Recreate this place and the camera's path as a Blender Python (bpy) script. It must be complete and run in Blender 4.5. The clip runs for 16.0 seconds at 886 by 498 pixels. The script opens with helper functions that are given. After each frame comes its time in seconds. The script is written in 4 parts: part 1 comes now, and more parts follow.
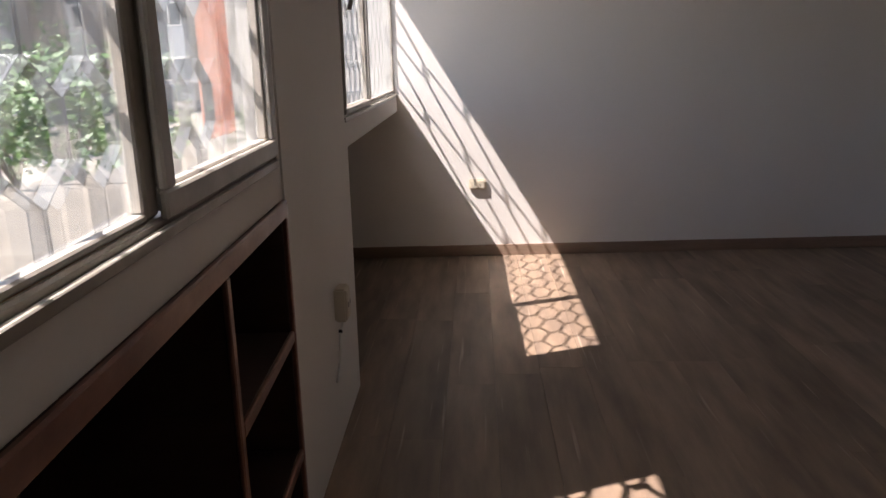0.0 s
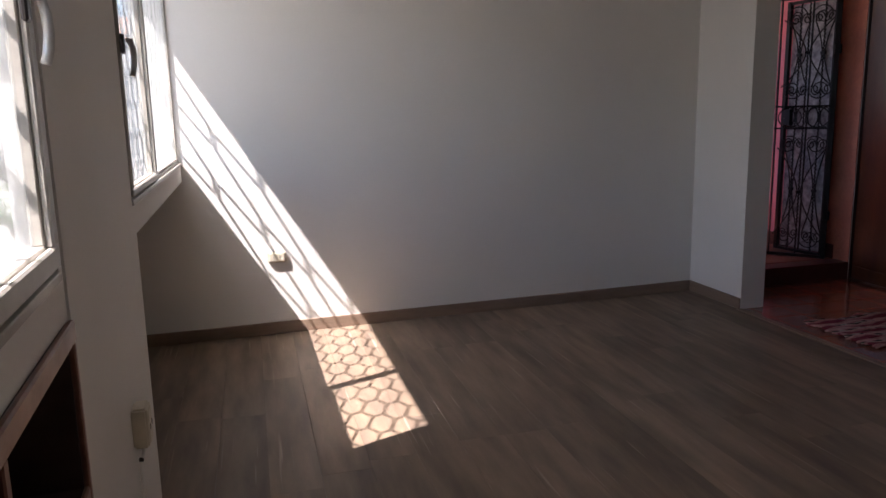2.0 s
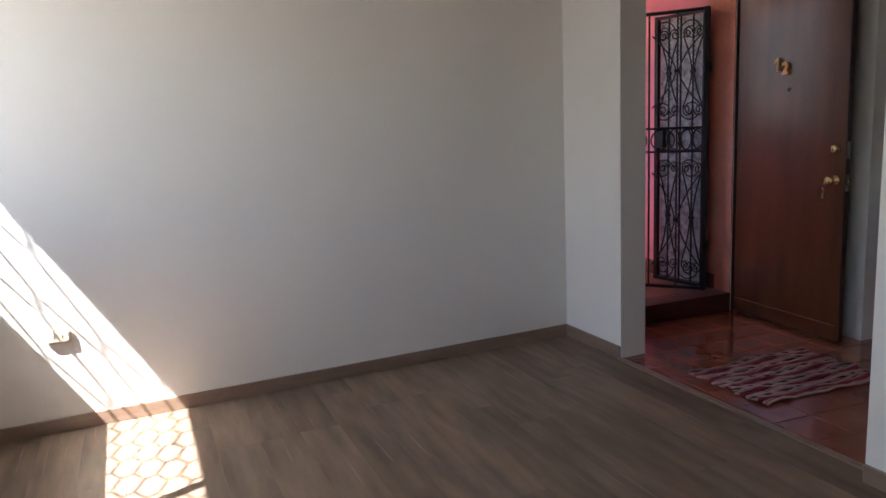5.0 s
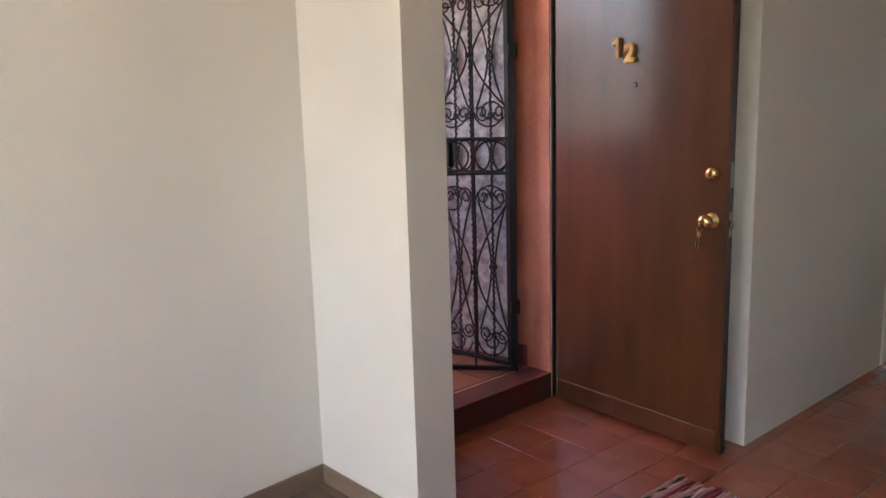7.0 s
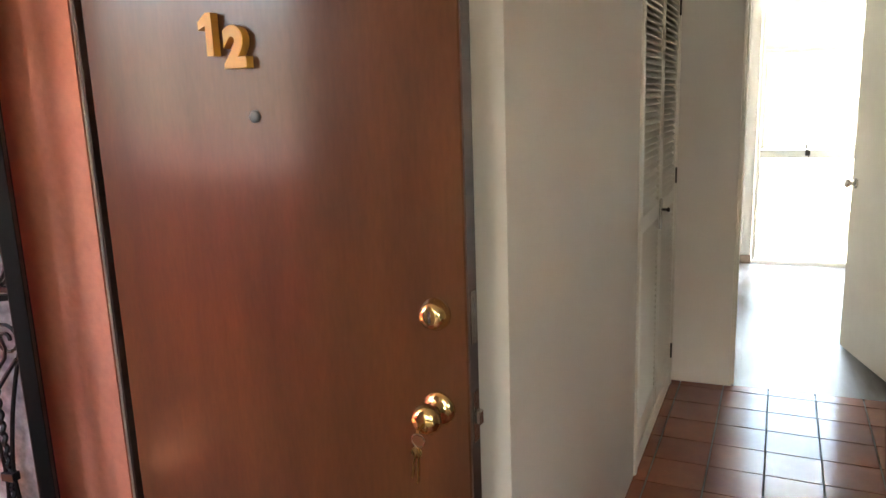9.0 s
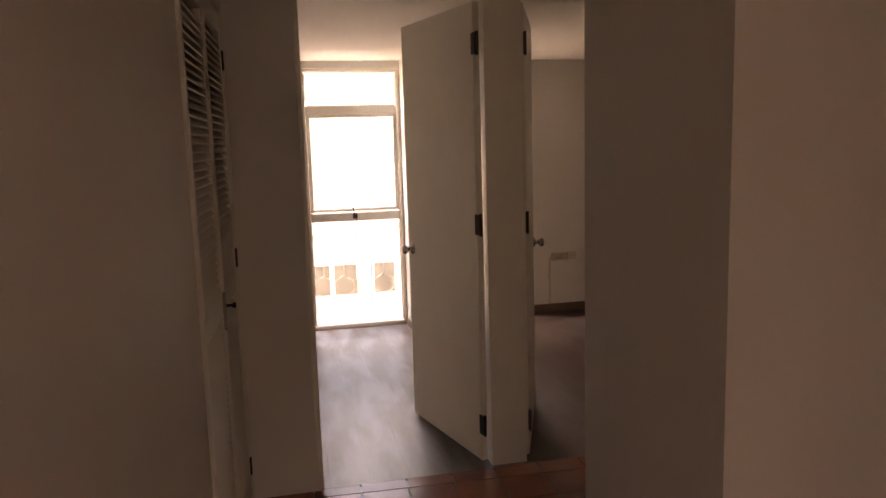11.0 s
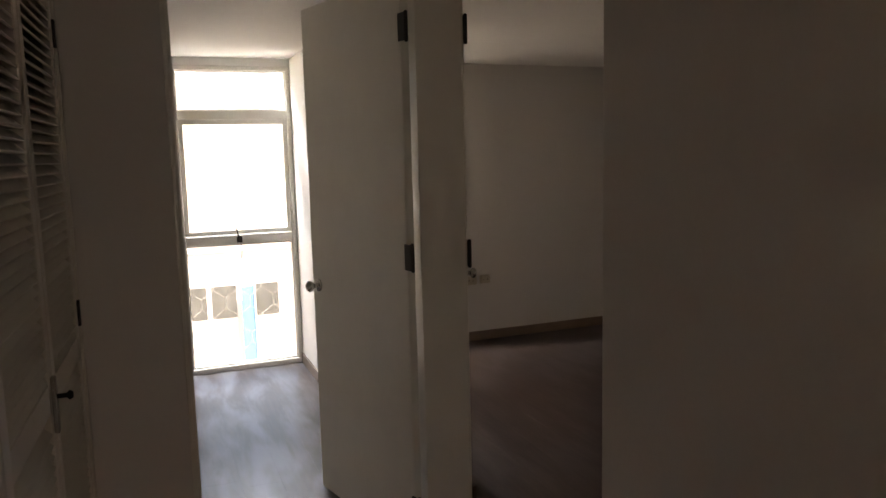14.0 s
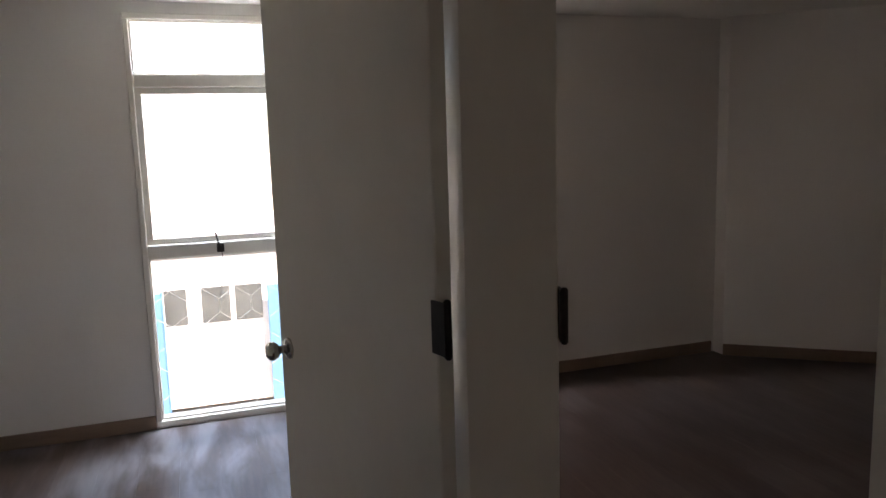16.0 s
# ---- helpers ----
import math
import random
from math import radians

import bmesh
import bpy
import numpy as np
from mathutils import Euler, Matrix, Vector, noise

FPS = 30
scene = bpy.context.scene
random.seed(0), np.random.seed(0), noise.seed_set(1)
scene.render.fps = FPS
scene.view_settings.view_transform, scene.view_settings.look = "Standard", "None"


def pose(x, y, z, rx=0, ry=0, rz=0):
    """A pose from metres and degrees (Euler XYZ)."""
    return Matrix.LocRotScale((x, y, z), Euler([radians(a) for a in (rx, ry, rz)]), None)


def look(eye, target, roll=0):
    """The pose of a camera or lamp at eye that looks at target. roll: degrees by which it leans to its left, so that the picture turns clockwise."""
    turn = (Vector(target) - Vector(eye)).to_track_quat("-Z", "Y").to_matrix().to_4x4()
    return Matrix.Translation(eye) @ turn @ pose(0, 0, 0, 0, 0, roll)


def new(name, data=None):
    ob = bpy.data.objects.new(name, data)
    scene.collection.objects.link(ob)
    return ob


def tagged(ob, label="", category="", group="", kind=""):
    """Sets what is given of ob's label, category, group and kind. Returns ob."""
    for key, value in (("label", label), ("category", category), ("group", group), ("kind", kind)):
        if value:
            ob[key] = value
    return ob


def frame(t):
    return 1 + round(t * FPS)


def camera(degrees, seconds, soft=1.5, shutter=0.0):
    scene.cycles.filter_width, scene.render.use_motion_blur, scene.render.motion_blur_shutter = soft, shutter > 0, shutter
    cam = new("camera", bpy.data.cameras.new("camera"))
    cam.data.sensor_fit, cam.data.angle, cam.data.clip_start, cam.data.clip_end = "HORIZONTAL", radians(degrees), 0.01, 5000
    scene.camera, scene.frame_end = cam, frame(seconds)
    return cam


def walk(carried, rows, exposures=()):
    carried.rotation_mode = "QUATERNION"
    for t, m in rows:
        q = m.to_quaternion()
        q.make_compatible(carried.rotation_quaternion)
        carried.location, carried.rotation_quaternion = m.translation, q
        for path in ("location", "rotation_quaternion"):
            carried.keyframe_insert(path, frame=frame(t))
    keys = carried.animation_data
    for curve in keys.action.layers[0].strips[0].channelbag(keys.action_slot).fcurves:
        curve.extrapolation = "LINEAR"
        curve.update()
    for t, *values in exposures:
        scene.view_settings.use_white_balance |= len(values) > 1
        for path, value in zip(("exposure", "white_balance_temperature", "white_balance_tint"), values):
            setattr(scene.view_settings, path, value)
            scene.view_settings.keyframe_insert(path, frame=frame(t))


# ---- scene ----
cam = camera(62.3, 16.0)
PATH = [
    (0, (-0.122, -0.042, 1.268), (-0.219, 1.894, 0.775), -1.3),
    (0.5, (-0.107, 0.053, 1.281), (-0.027, 1.993, 0.802), -1.5),
    (1, (-0.132, 0.099, 1.299), (0.048, 2.04, 0.852), -1.3),
    (1.5, (-0.195, 0.177, 1.318), (0.149, 2.104, 0.907), -1.2),
    (2, (-0.242, 0.213, 1.322), (0.25, 2.118, 0.962), -1.2),
    (2.5, (-0.24, 0.154, 1.34), (0.338, 2.042, 1.024), -1.4),
    (3, (-0.206, -0.037, 1.334), (0.38, 1.855, 1.057), -1.5),
    (3.2, (-0.193, -0.096, 1.329), (0.393, 1.797, 1.058), -1.6),
    (5.3, (0.369, 1.111, 1.424), (1.171, 2.912, 1.09), -2.1),
    (5.5, (0.421, 1.309, 1.407), (1.256, 3.096, 1.079), -1.8),
    (6, (0.683, 1.731, 1.388), (1.629, 3.463, 1.06), -1.7),
    (6.5, (1.022, 2.135, 1.4), (2.098, 3.788, 1.07), -1.6),
    (7, (1.382, 2.514, 1.413), (2.705, 3.975, 1.075), -1.7),
    (7.5, (1.71, 2.817, 1.483), (3.17, 4.137, 1.128), -2.4),
    (8, (2.136, 3.088, 1.545), (3.745, 4.206, 1.142), -2.3),
    (8.5, (2.539, 3.261, 1.542), (4.271, 4.177, 1.139), -2.4),
    (9, (2.939, 3.43, 1.572), (4.75, 4.179, 1.173), -2.0),
    (9.5, (3.285, 3.499, 1.572), (5.187, 4.0, 1.207), -2.1),
    (10, (3.561, 3.531, 1.615), (5.524, 3.682, 1.262), -1.8),
    (10.2, (3.669, 3.549, 1.602), (5.635, 3.446, 1.252), -1.7),
    (12.3, (3.57, 3.517, 1.616), (5.483, 2.995, 1.355), -1.8),
    (12.5, (3.625, 3.504, 1.614), (5.544, 3.002, 1.356), -1.8),
    (13, (3.866, 3.536, 1.588), (5.791, 3.059, 1.333), -1.7),
    (13.5, (4.177, 3.605, 1.599), (6.065, 2.999, 1.339), -1.3),
    (14, (4.429, 3.525, 1.604), (6.271, 2.791, 1.348), -1.4),
    (14.5, (4.702, 3.377, 1.573), (6.557, 2.679, 1.311), -1.5),
    (15, (5.082, 3.238, 1.577), (6.956, 2.599, 1.295), -1.7),
    (15.5, (5.506, 3.05, 1.555), (7.384, 2.426, 1.263), -1.6),
    (16, (5.8, 3.031, 1.551), (7.677, 2.401, 1.267), -1.7),
]
EXPOSURES = [
    (0, 1.85, 6400, 20),
    (1, 1.85, 6300, 20),
    (1.5, 2.05, 6200, 19),
    (3, 2.50, 6000, 19),
    (5.5, 3.40, 6200, 13),
    (6, 3.80, 6600, 13),
    (6.5, 4.40, 6700, 12),
    (7, 4.45, 6900, 13),
    (7.6, 4.40, 7000, 12),
    (8.5, 5.55, 7500, 10),
    (9, 4.95, 7900, 12),
    (10.2, 3.35, 11700, 42),
    (12.5, 2.80, 10700, 46),
    (13.5, 2.75, 9300, 29),
    (14.5, 2.60, 8000, 26),
    (15.4, 2.35, 7600, 26),
    (16, 2.45, 7300, 26),
]
walk(cam, [(t, look(eye, target, roll)) for t, eye, target, roll in PATH], EXPOSURES)

# ---- light ----
world = bpy.data.worlds.new("sky")
scene.world = world
world.use_nodes = True
wn = world.node_tree.nodes
sky = wn.new("ShaderNodeTexSky")
sky.sky_type = "NISHITA"
sky.sun_disc = False
SUN_WAY = Vector((0.69, 0.28, -1.11)).normalized()
sky.sun_elevation = math.asin(-SUN_WAY.z)
sky.sun_rotation = math.atan2(-SUN_WAY.x, -SUN_WAY.y)
world.node_tree.links.new(sky.outputs[0], wn["Background"].inputs[0])
wn["Background"].inputs[1].default_value = 0.09
sun = new("sun", bpy.data.lights.new("sun", "SUN"))
sun.data.energy, sun.data.angle, sun.data.color = 5.0, radians(0.5), (1.0, 0.945, 0.87)
sun.matrix_world = look((-20, -6, 30), Vector((-20, -6, 30)) + SUN_WAY)


def sky_fill(name, eye, target, wide, high, watts, tone=(0.9, 0.95, 1.0)):
    """A lamp added high outside a window to stand in for sky light."""
    lamp = new(name, bpy.data.lights.new(name, "AREA"))
    lamp.data.shape, lamp.data.size, lamp.data.size_y = "RECTANGLE", wide, high
    lamp.data.energy, lamp.data.color = watts, tone
    lamp.matrix_world = look(eye, target)


sky_fill("window_light_1", (-0.98, 0.95, 2.12), (1.4, 0.95, 0.9), 1.5, 0.4, 0.8)
sky_fill("window_light_2", (-0.98, 3.72, 2.12), (1.6, 3.5, 0.9), 1.9, 0.4, 1.2)
# These two lamps are added above the bedroom windows, the first tinted blue
sky_fill("window_light_3", (10.5, 2.9, 2.75), (8.6, 2.9, 0.6), 0.8, 0.6, 66.0, (0.6, 0.8, 1.0))
sky_fill("window_light_4", (10.5, 1.9, 2.75), (8.6, 0.3, 1.1), 0.8, 0.6, 40.0)


# ---- materials ----
def material(name, base, rough=0.6, metal=0.0, vary=0.12, scale=3.0, fine=60.0, bump=0.1, second=None, by_object=0.0,
             stretch=(1, 1, 1), spec=0.5, coat=0.0):
    """A procedural surface: a base colour varied at two scales, with fine relief."""
    m = bpy.data.materials.new(name)
    m.use_nodes = True
    n, ln = m.node_tree.nodes, m.node_tree.links
    b = n["Principled BSDF"]
    b.inputs["Roughness"].default_value, b.inputs["Metallic"].default_value = rough, metal
    b.inputs["Specular IOR Level"].default_value = spec
    b.inputs["Coat Weight"].default_value = coat
    b.inputs["Coat Roughness"].default_value = 0.15
    co, mp = n.new("ShaderNodeTexCoord"), n.new("ShaderNodeMapping")
    mp.inputs["Scale"].default_value = stretch
    ln.new(co.outputs["Object"], mp.inputs["Vector"])
    big, small = n.new("ShaderNodeTexNoise"), n.new("ShaderNodeTexNoise")
    for tex, sc, det in ((big, scale, 5.0), (small, fine, 3.0)):
        tex.inputs["Scale"].default_value, tex.inputs["Detail"].default_value = sc, det
        ln.new(mp.outputs[0], tex.inputs["Vector"])
    ramp = n.new("ShaderNodeMix")
    ramp.data_type = "RGBA"
    second = second or [c * (1 - vary) for c in base]
    ramp.inputs["A"].default_value, ramp.inputs["B"].default_value = (*base, 1), (*second, 1)
    fac = n.new("ShaderNodeMath")
    fac.operation, fac.use_clamp = "MULTIPLY_ADD", True
    ln.new(big.outputs["Fac"], fac.inputs[0])
    fac.inputs[1].default_value, fac.inputs[2].default_value = 2.4, -0.75
    ln.new(fac.outputs[0], ramp.inputs["Factor"])
    col = ramp.outputs["Result"]
    hsv = n.new("ShaderNodeHueSaturation")
    val = n.new("ShaderNodeMath")
    val.operation = "MULTIPLY_ADD"
    ln.new(small.outputs["Fac"], val.inputs[0])
    val.inputs[1].default_value, val.inputs[2].default_value = vary, 1 - vary / 2
    ln.new(col, hsv.inputs["Color"])
    if by_object:
        info, mul, prod = n.new("ShaderNodeObjectInfo"), n.new("ShaderNodeMath"), n.new("ShaderNodeMath")
        mul.operation, prod.operation = "MULTIPLY_ADD", "MULTIPLY"
        ln.new(info.outputs["Random"], mul.inputs[0])
        mul.inputs[1].default_value, mul.inputs[2].default_value = by_object, 1 - by_object / 2
        ln.new(mul.outputs[0], prod.inputs[0])
        ln.new(val.outputs[0], prod.inputs[1])
        ln.new(prod.outputs[0], hsv.inputs["Value"])
        add = n.new("ShaderNodeVectorMath")
        sc = n.new("ShaderNodeVectorMath")
        sc.operation = "SCALE"
        comb = n.new("ShaderNodeCombineXYZ")
        for k in range(3):
            ln.new(info.outputs["Random"], comb.inputs[k])
        ln.new(comb.outputs[0], sc.inputs[0])
        sc.inputs["Scale"].default_value = 37.0
        ln.new(co.outputs["Object"], add.inputs[0])
        ln.new(sc.outputs[0], add.inputs[1])
        ln.new(add.outputs[0], mp.inputs["Vector"])
    else:
        ln.new(val.outputs[0], hsv.inputs["Value"])
    ln.new(hsv.outputs[0], b.inputs["Base Color"])
    if bump:
        bp = n.new("ShaderNodeBump")
        bp.inputs["Strength"].default_value, bp.inputs["Distance"].default_value = bump, 0.004
        ln.new(small.outputs["Fac"], bp.inputs["Height"])
        ln.new(bp.outputs[0], b.inputs["Normal"])
    rg = n.new("ShaderNodeMath")
    rg.operation = "MULTIPLY_ADD"
    ln.new(big.outputs["Fac"], rg.inputs[0])
    rg.inputs[1].default_value, rg.inputs[2].default_value = rough * 0.5, rough * 0.75
    ln.new(rg.outputs[0], b.inputs["Roughness"])
    return m


def dusty_laminate(name, base, second, dust, amount):
    """Dark laminate under dust wiped into long swirls, whose pale tint also paints the sheen."""
    m = bpy.data.materials.new(name)
    m.use_nodes = True
    n, ln = m.node_tree.nodes, m.node_tree.links
    b = n["Principled BSDF"]
    geo = n.new("ShaderNodeNewGeometry")

    def noise(stretch, turn, scale, detail, distort):
        mp, tex = n.new("ShaderNodeMapping"), n.new("ShaderNodeTexNoise")
        mp.inputs["Scale"].default_value, mp.inputs["Rotation"].default_value = stretch, (0, 0, turn)
        tex.inputs["Scale"].default_value, tex.inputs["Detail"].default_value, tex.inputs["Distortion"].default_value = scale, detail, distort
        ln.new(geo.outputs["Position"], mp.inputs[0])
        ln.new(mp.outputs[0], tex.inputs["Vector"])
        return tex.outputs["Fac"]

    def ramp(fac, lo, hi):
        r = n.new("ShaderNodeMapRange")
        r.interpolation_type = "SMOOTHSTEP"
        r.inputs["From Min"].default_value, r.inputs["From Max"].default_value = lo, hi
        ln.new(fac, r.inputs["Value"])
        return r.outputs["Result"]

    def times(a, k):
        mth = n.new("ShaderNodeMath")
        mth.operation = "MULTIPLY"
        ln.new(a, mth.inputs[0])
        if isinstance(k, float):
            mth.inputs[1].default_value = k
        else:
            ln.new(k, mth.inputs[1])
        return mth.outputs[0]

    def blend(fac, a, c):
        mx = n.new("ShaderNodeMix")
        mx.data_type = "RGBA"
        ln.new(fac, mx.inputs["Factor"])
        for key, v in (("A", a), ("B", c)):
            if isinstance(v, tuple):
                mx.inputs[key].default_value = (*v, 1)
            else:
                ln.new(v, mx.inputs[key])
        return mx.outputs["Result"]

    grain = ramp(noise((1.0, 9.0, 1.0), 0.0, 5.0, 6.0, 0.2), 0.3, 0.7)
    wood = blend(grain, base, second)
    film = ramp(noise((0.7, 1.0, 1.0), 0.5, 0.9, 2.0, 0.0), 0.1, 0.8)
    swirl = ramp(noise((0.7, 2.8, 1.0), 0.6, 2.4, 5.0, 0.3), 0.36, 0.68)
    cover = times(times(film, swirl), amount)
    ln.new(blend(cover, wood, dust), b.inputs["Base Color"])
    rough = n.new("ShaderNodeMath")
    rough.operation = "MULTIPLY_ADD"
    ln.new(film, rough.inputs[0])
    rough.inputs[1].default_value, rough.inputs[2].default_value = 0.08, 0.27
    ln.new(rough.outputs[0], b.inputs["Roughness"])
    b.inputs["Specular IOR Level"].default_value = 0.6
    bp = n.new("ShaderNodeBump")
    bp.inputs["Strength"].default_value, bp.inputs["Distance"].default_value = 0.05, 0.003
    ln.new(grain, bp.inputs["Height"])
    ln.new(bp.outputs[0], b.inputs["Normal"])
    return m


def glass_material(name, rough, tint, wavy, dirt):
    m = bpy.data.materials.new(name)
    m.use_nodes = True
    n, ln = m.node_tree.nodes, m.node_tree.links
    out = n["Material Output"]
    n.remove(n["Principled BSDF"])
    clear, gloss, dif, mix1, mix2, fr = (n.new("ShaderNodeBsdf" + k) if k in ("Transparent", "Glossy", "Translucent") else n.new("ShaderNode" + k)
                                        for k in ("Transparent", "Glossy", "Translucent", "MixShader", "MixShader", "Fresnel"))
    if rough > 0:
        plain, smear, clear = clear, n.new("ShaderNodeBsdfRefraction"), n.new("ShaderNodeMixShader")
        smear.inputs["Roughness"].default_value, smear.inputs["IOR"].default_value = rough, 1.04
        smear.inputs["Color"].default_value = plain.inputs["Color"].default_value = (*tint, 1)
        clear.inputs["Fac"].default_value = 0.4
        ln.new(plain.outputs[0], clear.inputs[1])
        ln.new(smear.outputs[0], clear.inputs[2])
    else:
        clear.inputs["Color"].default_value = (*tint, 1)
    dif.inputs["Color"].default_value = (0.8, 0.8, 0.78, 1)
    gloss.inputs["Roughness"].default_value = 0.03
    noi, co, mp = n.new("ShaderNodeTexNoise"), n.new("ShaderNodeTexCoord"), n.new("ShaderNodeMapping")
    mp.inputs["Scale"].default_value = (6, 6, 0.8)
    ln.new(co.outputs["Object"], mp.inputs[0])
    ln.new(mp.outputs[0], noi.inputs["Vector"])
    noi.inputs["Scale"].default_value, noi.inputs["Detail"].default_value = 4.0, 6.0
    mm = n.new("ShaderNodeMath")
    mm.operation, mm.use_clamp = "MULTIPLY_ADD", True
    ln.new(noi.outputs["Fac"], mm.inputs[0])
    mm.inputs[1].default_value, mm.inputs[2].default_value = dirt * 2.5, -dirt * 0.6
    ln.new(mm.outputs[0], mix1.inputs["Fac"])
    ln.new(clear.outputs[0], mix1.inputs[1])
    ln.new(dif.outputs[0], mix1.inputs[2])
    if wavy:
        bp = n.new("ShaderNodeBump")
        bp.inputs["Strength"].default_value, bp.inputs["Distance"].default_value = wavy, 0.01
        ln.new(noi.outputs["Fac"], bp.inputs["Height"])
        if rough > 0:
            ln.new(bp.outputs[0], smear.inputs["Normal"])
    mix2.inputs["Fac"].default_value = 0.05
    n.remove(fr)
    ln.new(mix1.outputs[0], mix2.inputs[1])
    ln.new(gloss.outputs[0], mix2.inputs[2])
    ln.new(mix2.outputs[0], out.inputs["Surface"])
    return m


WALL = material("off_white_wall_paint", (0.75, 0.712, 0.662), 0.7, vary=0.05, scale=1.3, fine=90, bump=0.12)
CEIL = material("white_ceiling_plaster", (0.8, 0.77, 0.72), 0.85, vary=0.05, scale=1.5, fine=110, bump=0.2)
PUTTY = material("rust_stained_putty", (0.5, 0.42, 0.3), 0.8, vary=0.4, scale=14, fine=60, bump=0.3, second=(0.25, 0.13, 0.06))
# Cream of the trim, darkened in the colour because the frames stand backlit
FRAME = material("aged_cream_enamel_as_backlit", (0.42, 0.385, 0.335), 0.4, vary=0.2, scale=7, fine=50, bump=0.06, second=(0.3, 0.265, 0.22))
TRIM = material("cream_gloss_enamel", (0.78, 0.74, 0.66), 0.32, vary=0.06, scale=5, fine=40, bump=0.04)
LAMINATE = material("grey_brown_laminate", (0.212, 0.148, 0.1), 0.5, vary=0.16, scale=2.6, fine=34, bump=0.02,
                    second=(0.12, 0.085, 0.063), by_object=0.35, stretch=(5, 0.8, 1), spec=0.3)


def pale_streaks(m, tone, stretch, scale, lo, hi, amount):
    """Thin pale scuffs along the grain, laid over a finished surface."""
    n, ln = m.node_tree.nodes, m.node_tree.links
    b = n["Principled BSDF"]
    old = b.inputs["Base Color"].links[0].from_socket
    geo, mp, tex, rng, mul, mx = (n.new("ShaderNode" + k) for k in ("NewGeometry", "Mapping", "TexNoise", "MapRange", "Math", "Mix"))
    mp.inputs["Scale"].default_value = stretch
    tex.inputs["Scale"].default_value, tex.inputs["Detail"].default_value = scale, 2.0
    rng.inputs["From Min"].default_value, rng.inputs["From Max"].default_value = lo, hi
    mul.operation, mul.inputs[1].default_value = "MULTIPLY", amount
    mx.data_type = "RGBA"
    mx.inputs["B"].default_value = (*tone, 1)
    ln.new(geo.outputs["Position"], mp.inputs[0])
    ln.new(mp.outputs[0], tex.inputs["Vector"])
    ln.new(tex.outputs["Fac"], rng.inputs["Value"])
    ln.new(rng.outputs["Result"], mul.inputs[0])
    ln.new(mul.outputs[0], mx.inputs["Factor"])
    ln.new(old, mx.inputs["A"])
    ln.new(mx.outputs["Result"], b.inputs["Base Color"])


pale_streaks(LAMINATE, (0.42, 0.33, 0.26), (26.0, 0.9, 1.0), 1.6, 0.66, 0.78, 0.55)
# Dust tinted blue and thickened, so it also paints the sky's sheen
DUST_AND_SHEEN = dusty_laminate("dusty_laminate_with_blue_sheen", (0.075, 0.048, 0.036), (0.05, 0.032, 0.025), (0.36, 0.38, 0.42), 0.5)
# Darker copy with less dust, painting in the second bedroom's dimmer light
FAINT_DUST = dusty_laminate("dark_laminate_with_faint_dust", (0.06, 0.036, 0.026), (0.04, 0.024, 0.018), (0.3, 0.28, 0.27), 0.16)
JOINT = material("dark_joint", (0.1, 0.072, 0.055), 0.8, vary=0.2, bump=0.1)
TILE = material("red_clay_tile", (0.28, 0.09, 0.047), 0.2, vary=0.22, scale=6, fine=50, bump=0.03, second=(0.22, 0.06, 0.034), by_object=0.12, coat=0.5)
TILE_OUT = material("pale_red_landing_tile", (0.21, 0.075, 0.045), 0.5, vary=0.2, scale=5, fine=50, bump=0.1, by_object=0.2)
GROUT = material("grey_grout", (0.19, 0.13, 0.1), 0.9, vary=0.3, scale=12, bump=0.2)
GROUT_PALE = material("pale_grout", (0.5, 0.42, 0.36), 0.9, vary=0.3, scale=12, bump=0.2)
STEP_RED = material("dark_red_step_paint", (0.1, 0.03, 0.025), 0.45, vary=0.25, scale=8, bump=0.1)
SKIRT = material("walnut_brown_skirting", (0.25, 0.172, 0.122), 0.45, vary=0.25, scale=3, fine=20, bump=0.04, second=(0.2, 0.135, 0.095), stretch=(1, 1, 8))
DOORWOOD = material("varnished_mahogany_plywood", (0.1, 0.036, 0.0125), 0.42, vary=0.4, scale=1.8, fine=30, bump=0.03,
                    second=(0.06, 0.022, 0.009), stretch=(4, 4, 0.8), spec=0.2, coat=1.0)
DOORWOOD.node_tree.nodes["Principled BSDF"].inputs["Coat IOR"].default_value = 1.48
DOORWOOD.node_tree.nodes["Principled BSDF"].inputs["Coat Roughness"].default_value = 0.2
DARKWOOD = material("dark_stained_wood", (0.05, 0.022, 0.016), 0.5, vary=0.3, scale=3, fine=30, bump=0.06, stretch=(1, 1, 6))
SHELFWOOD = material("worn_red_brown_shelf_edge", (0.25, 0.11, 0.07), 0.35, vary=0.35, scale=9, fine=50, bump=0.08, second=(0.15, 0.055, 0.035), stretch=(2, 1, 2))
BRASS = material("polished_brass", (0.8, 0.63, 0.31), 0.16, 1.0, vary=0.08, fine=30, bump=0.0)
CHROME = material("brushed_nickel", (0.55, 0.53, 0.5), 0.22, 1.0, vary=0.1, bump=0.0)
HINGE = material("dark_bronze_hinge", (0.05, 0.04, 0.035), 0.4, 0.7, vary=0.2)
IRON = material("black_painted_iron", (0.006, 0.006, 0.007), 0.45, vary=0.3, fine=80, bump=0.1, spec=0.25)
GRILLE = material("grey_painted_grille_steel", (0.11, 0.115, 0.12), 0.35, 0.2, vary=0.2, bump=0.05)
ALU = material("dull_aluminium_frame", (0.52, 0.5, 0.47), 0.4, 0.35, vary=0.15, scale=8, bump=0.05)
GOLD = material("gold_painted_wood_numeral", (0.6, 0.33, 0.06), 0.4, vary=0.2, scale=20, bump=0.1)
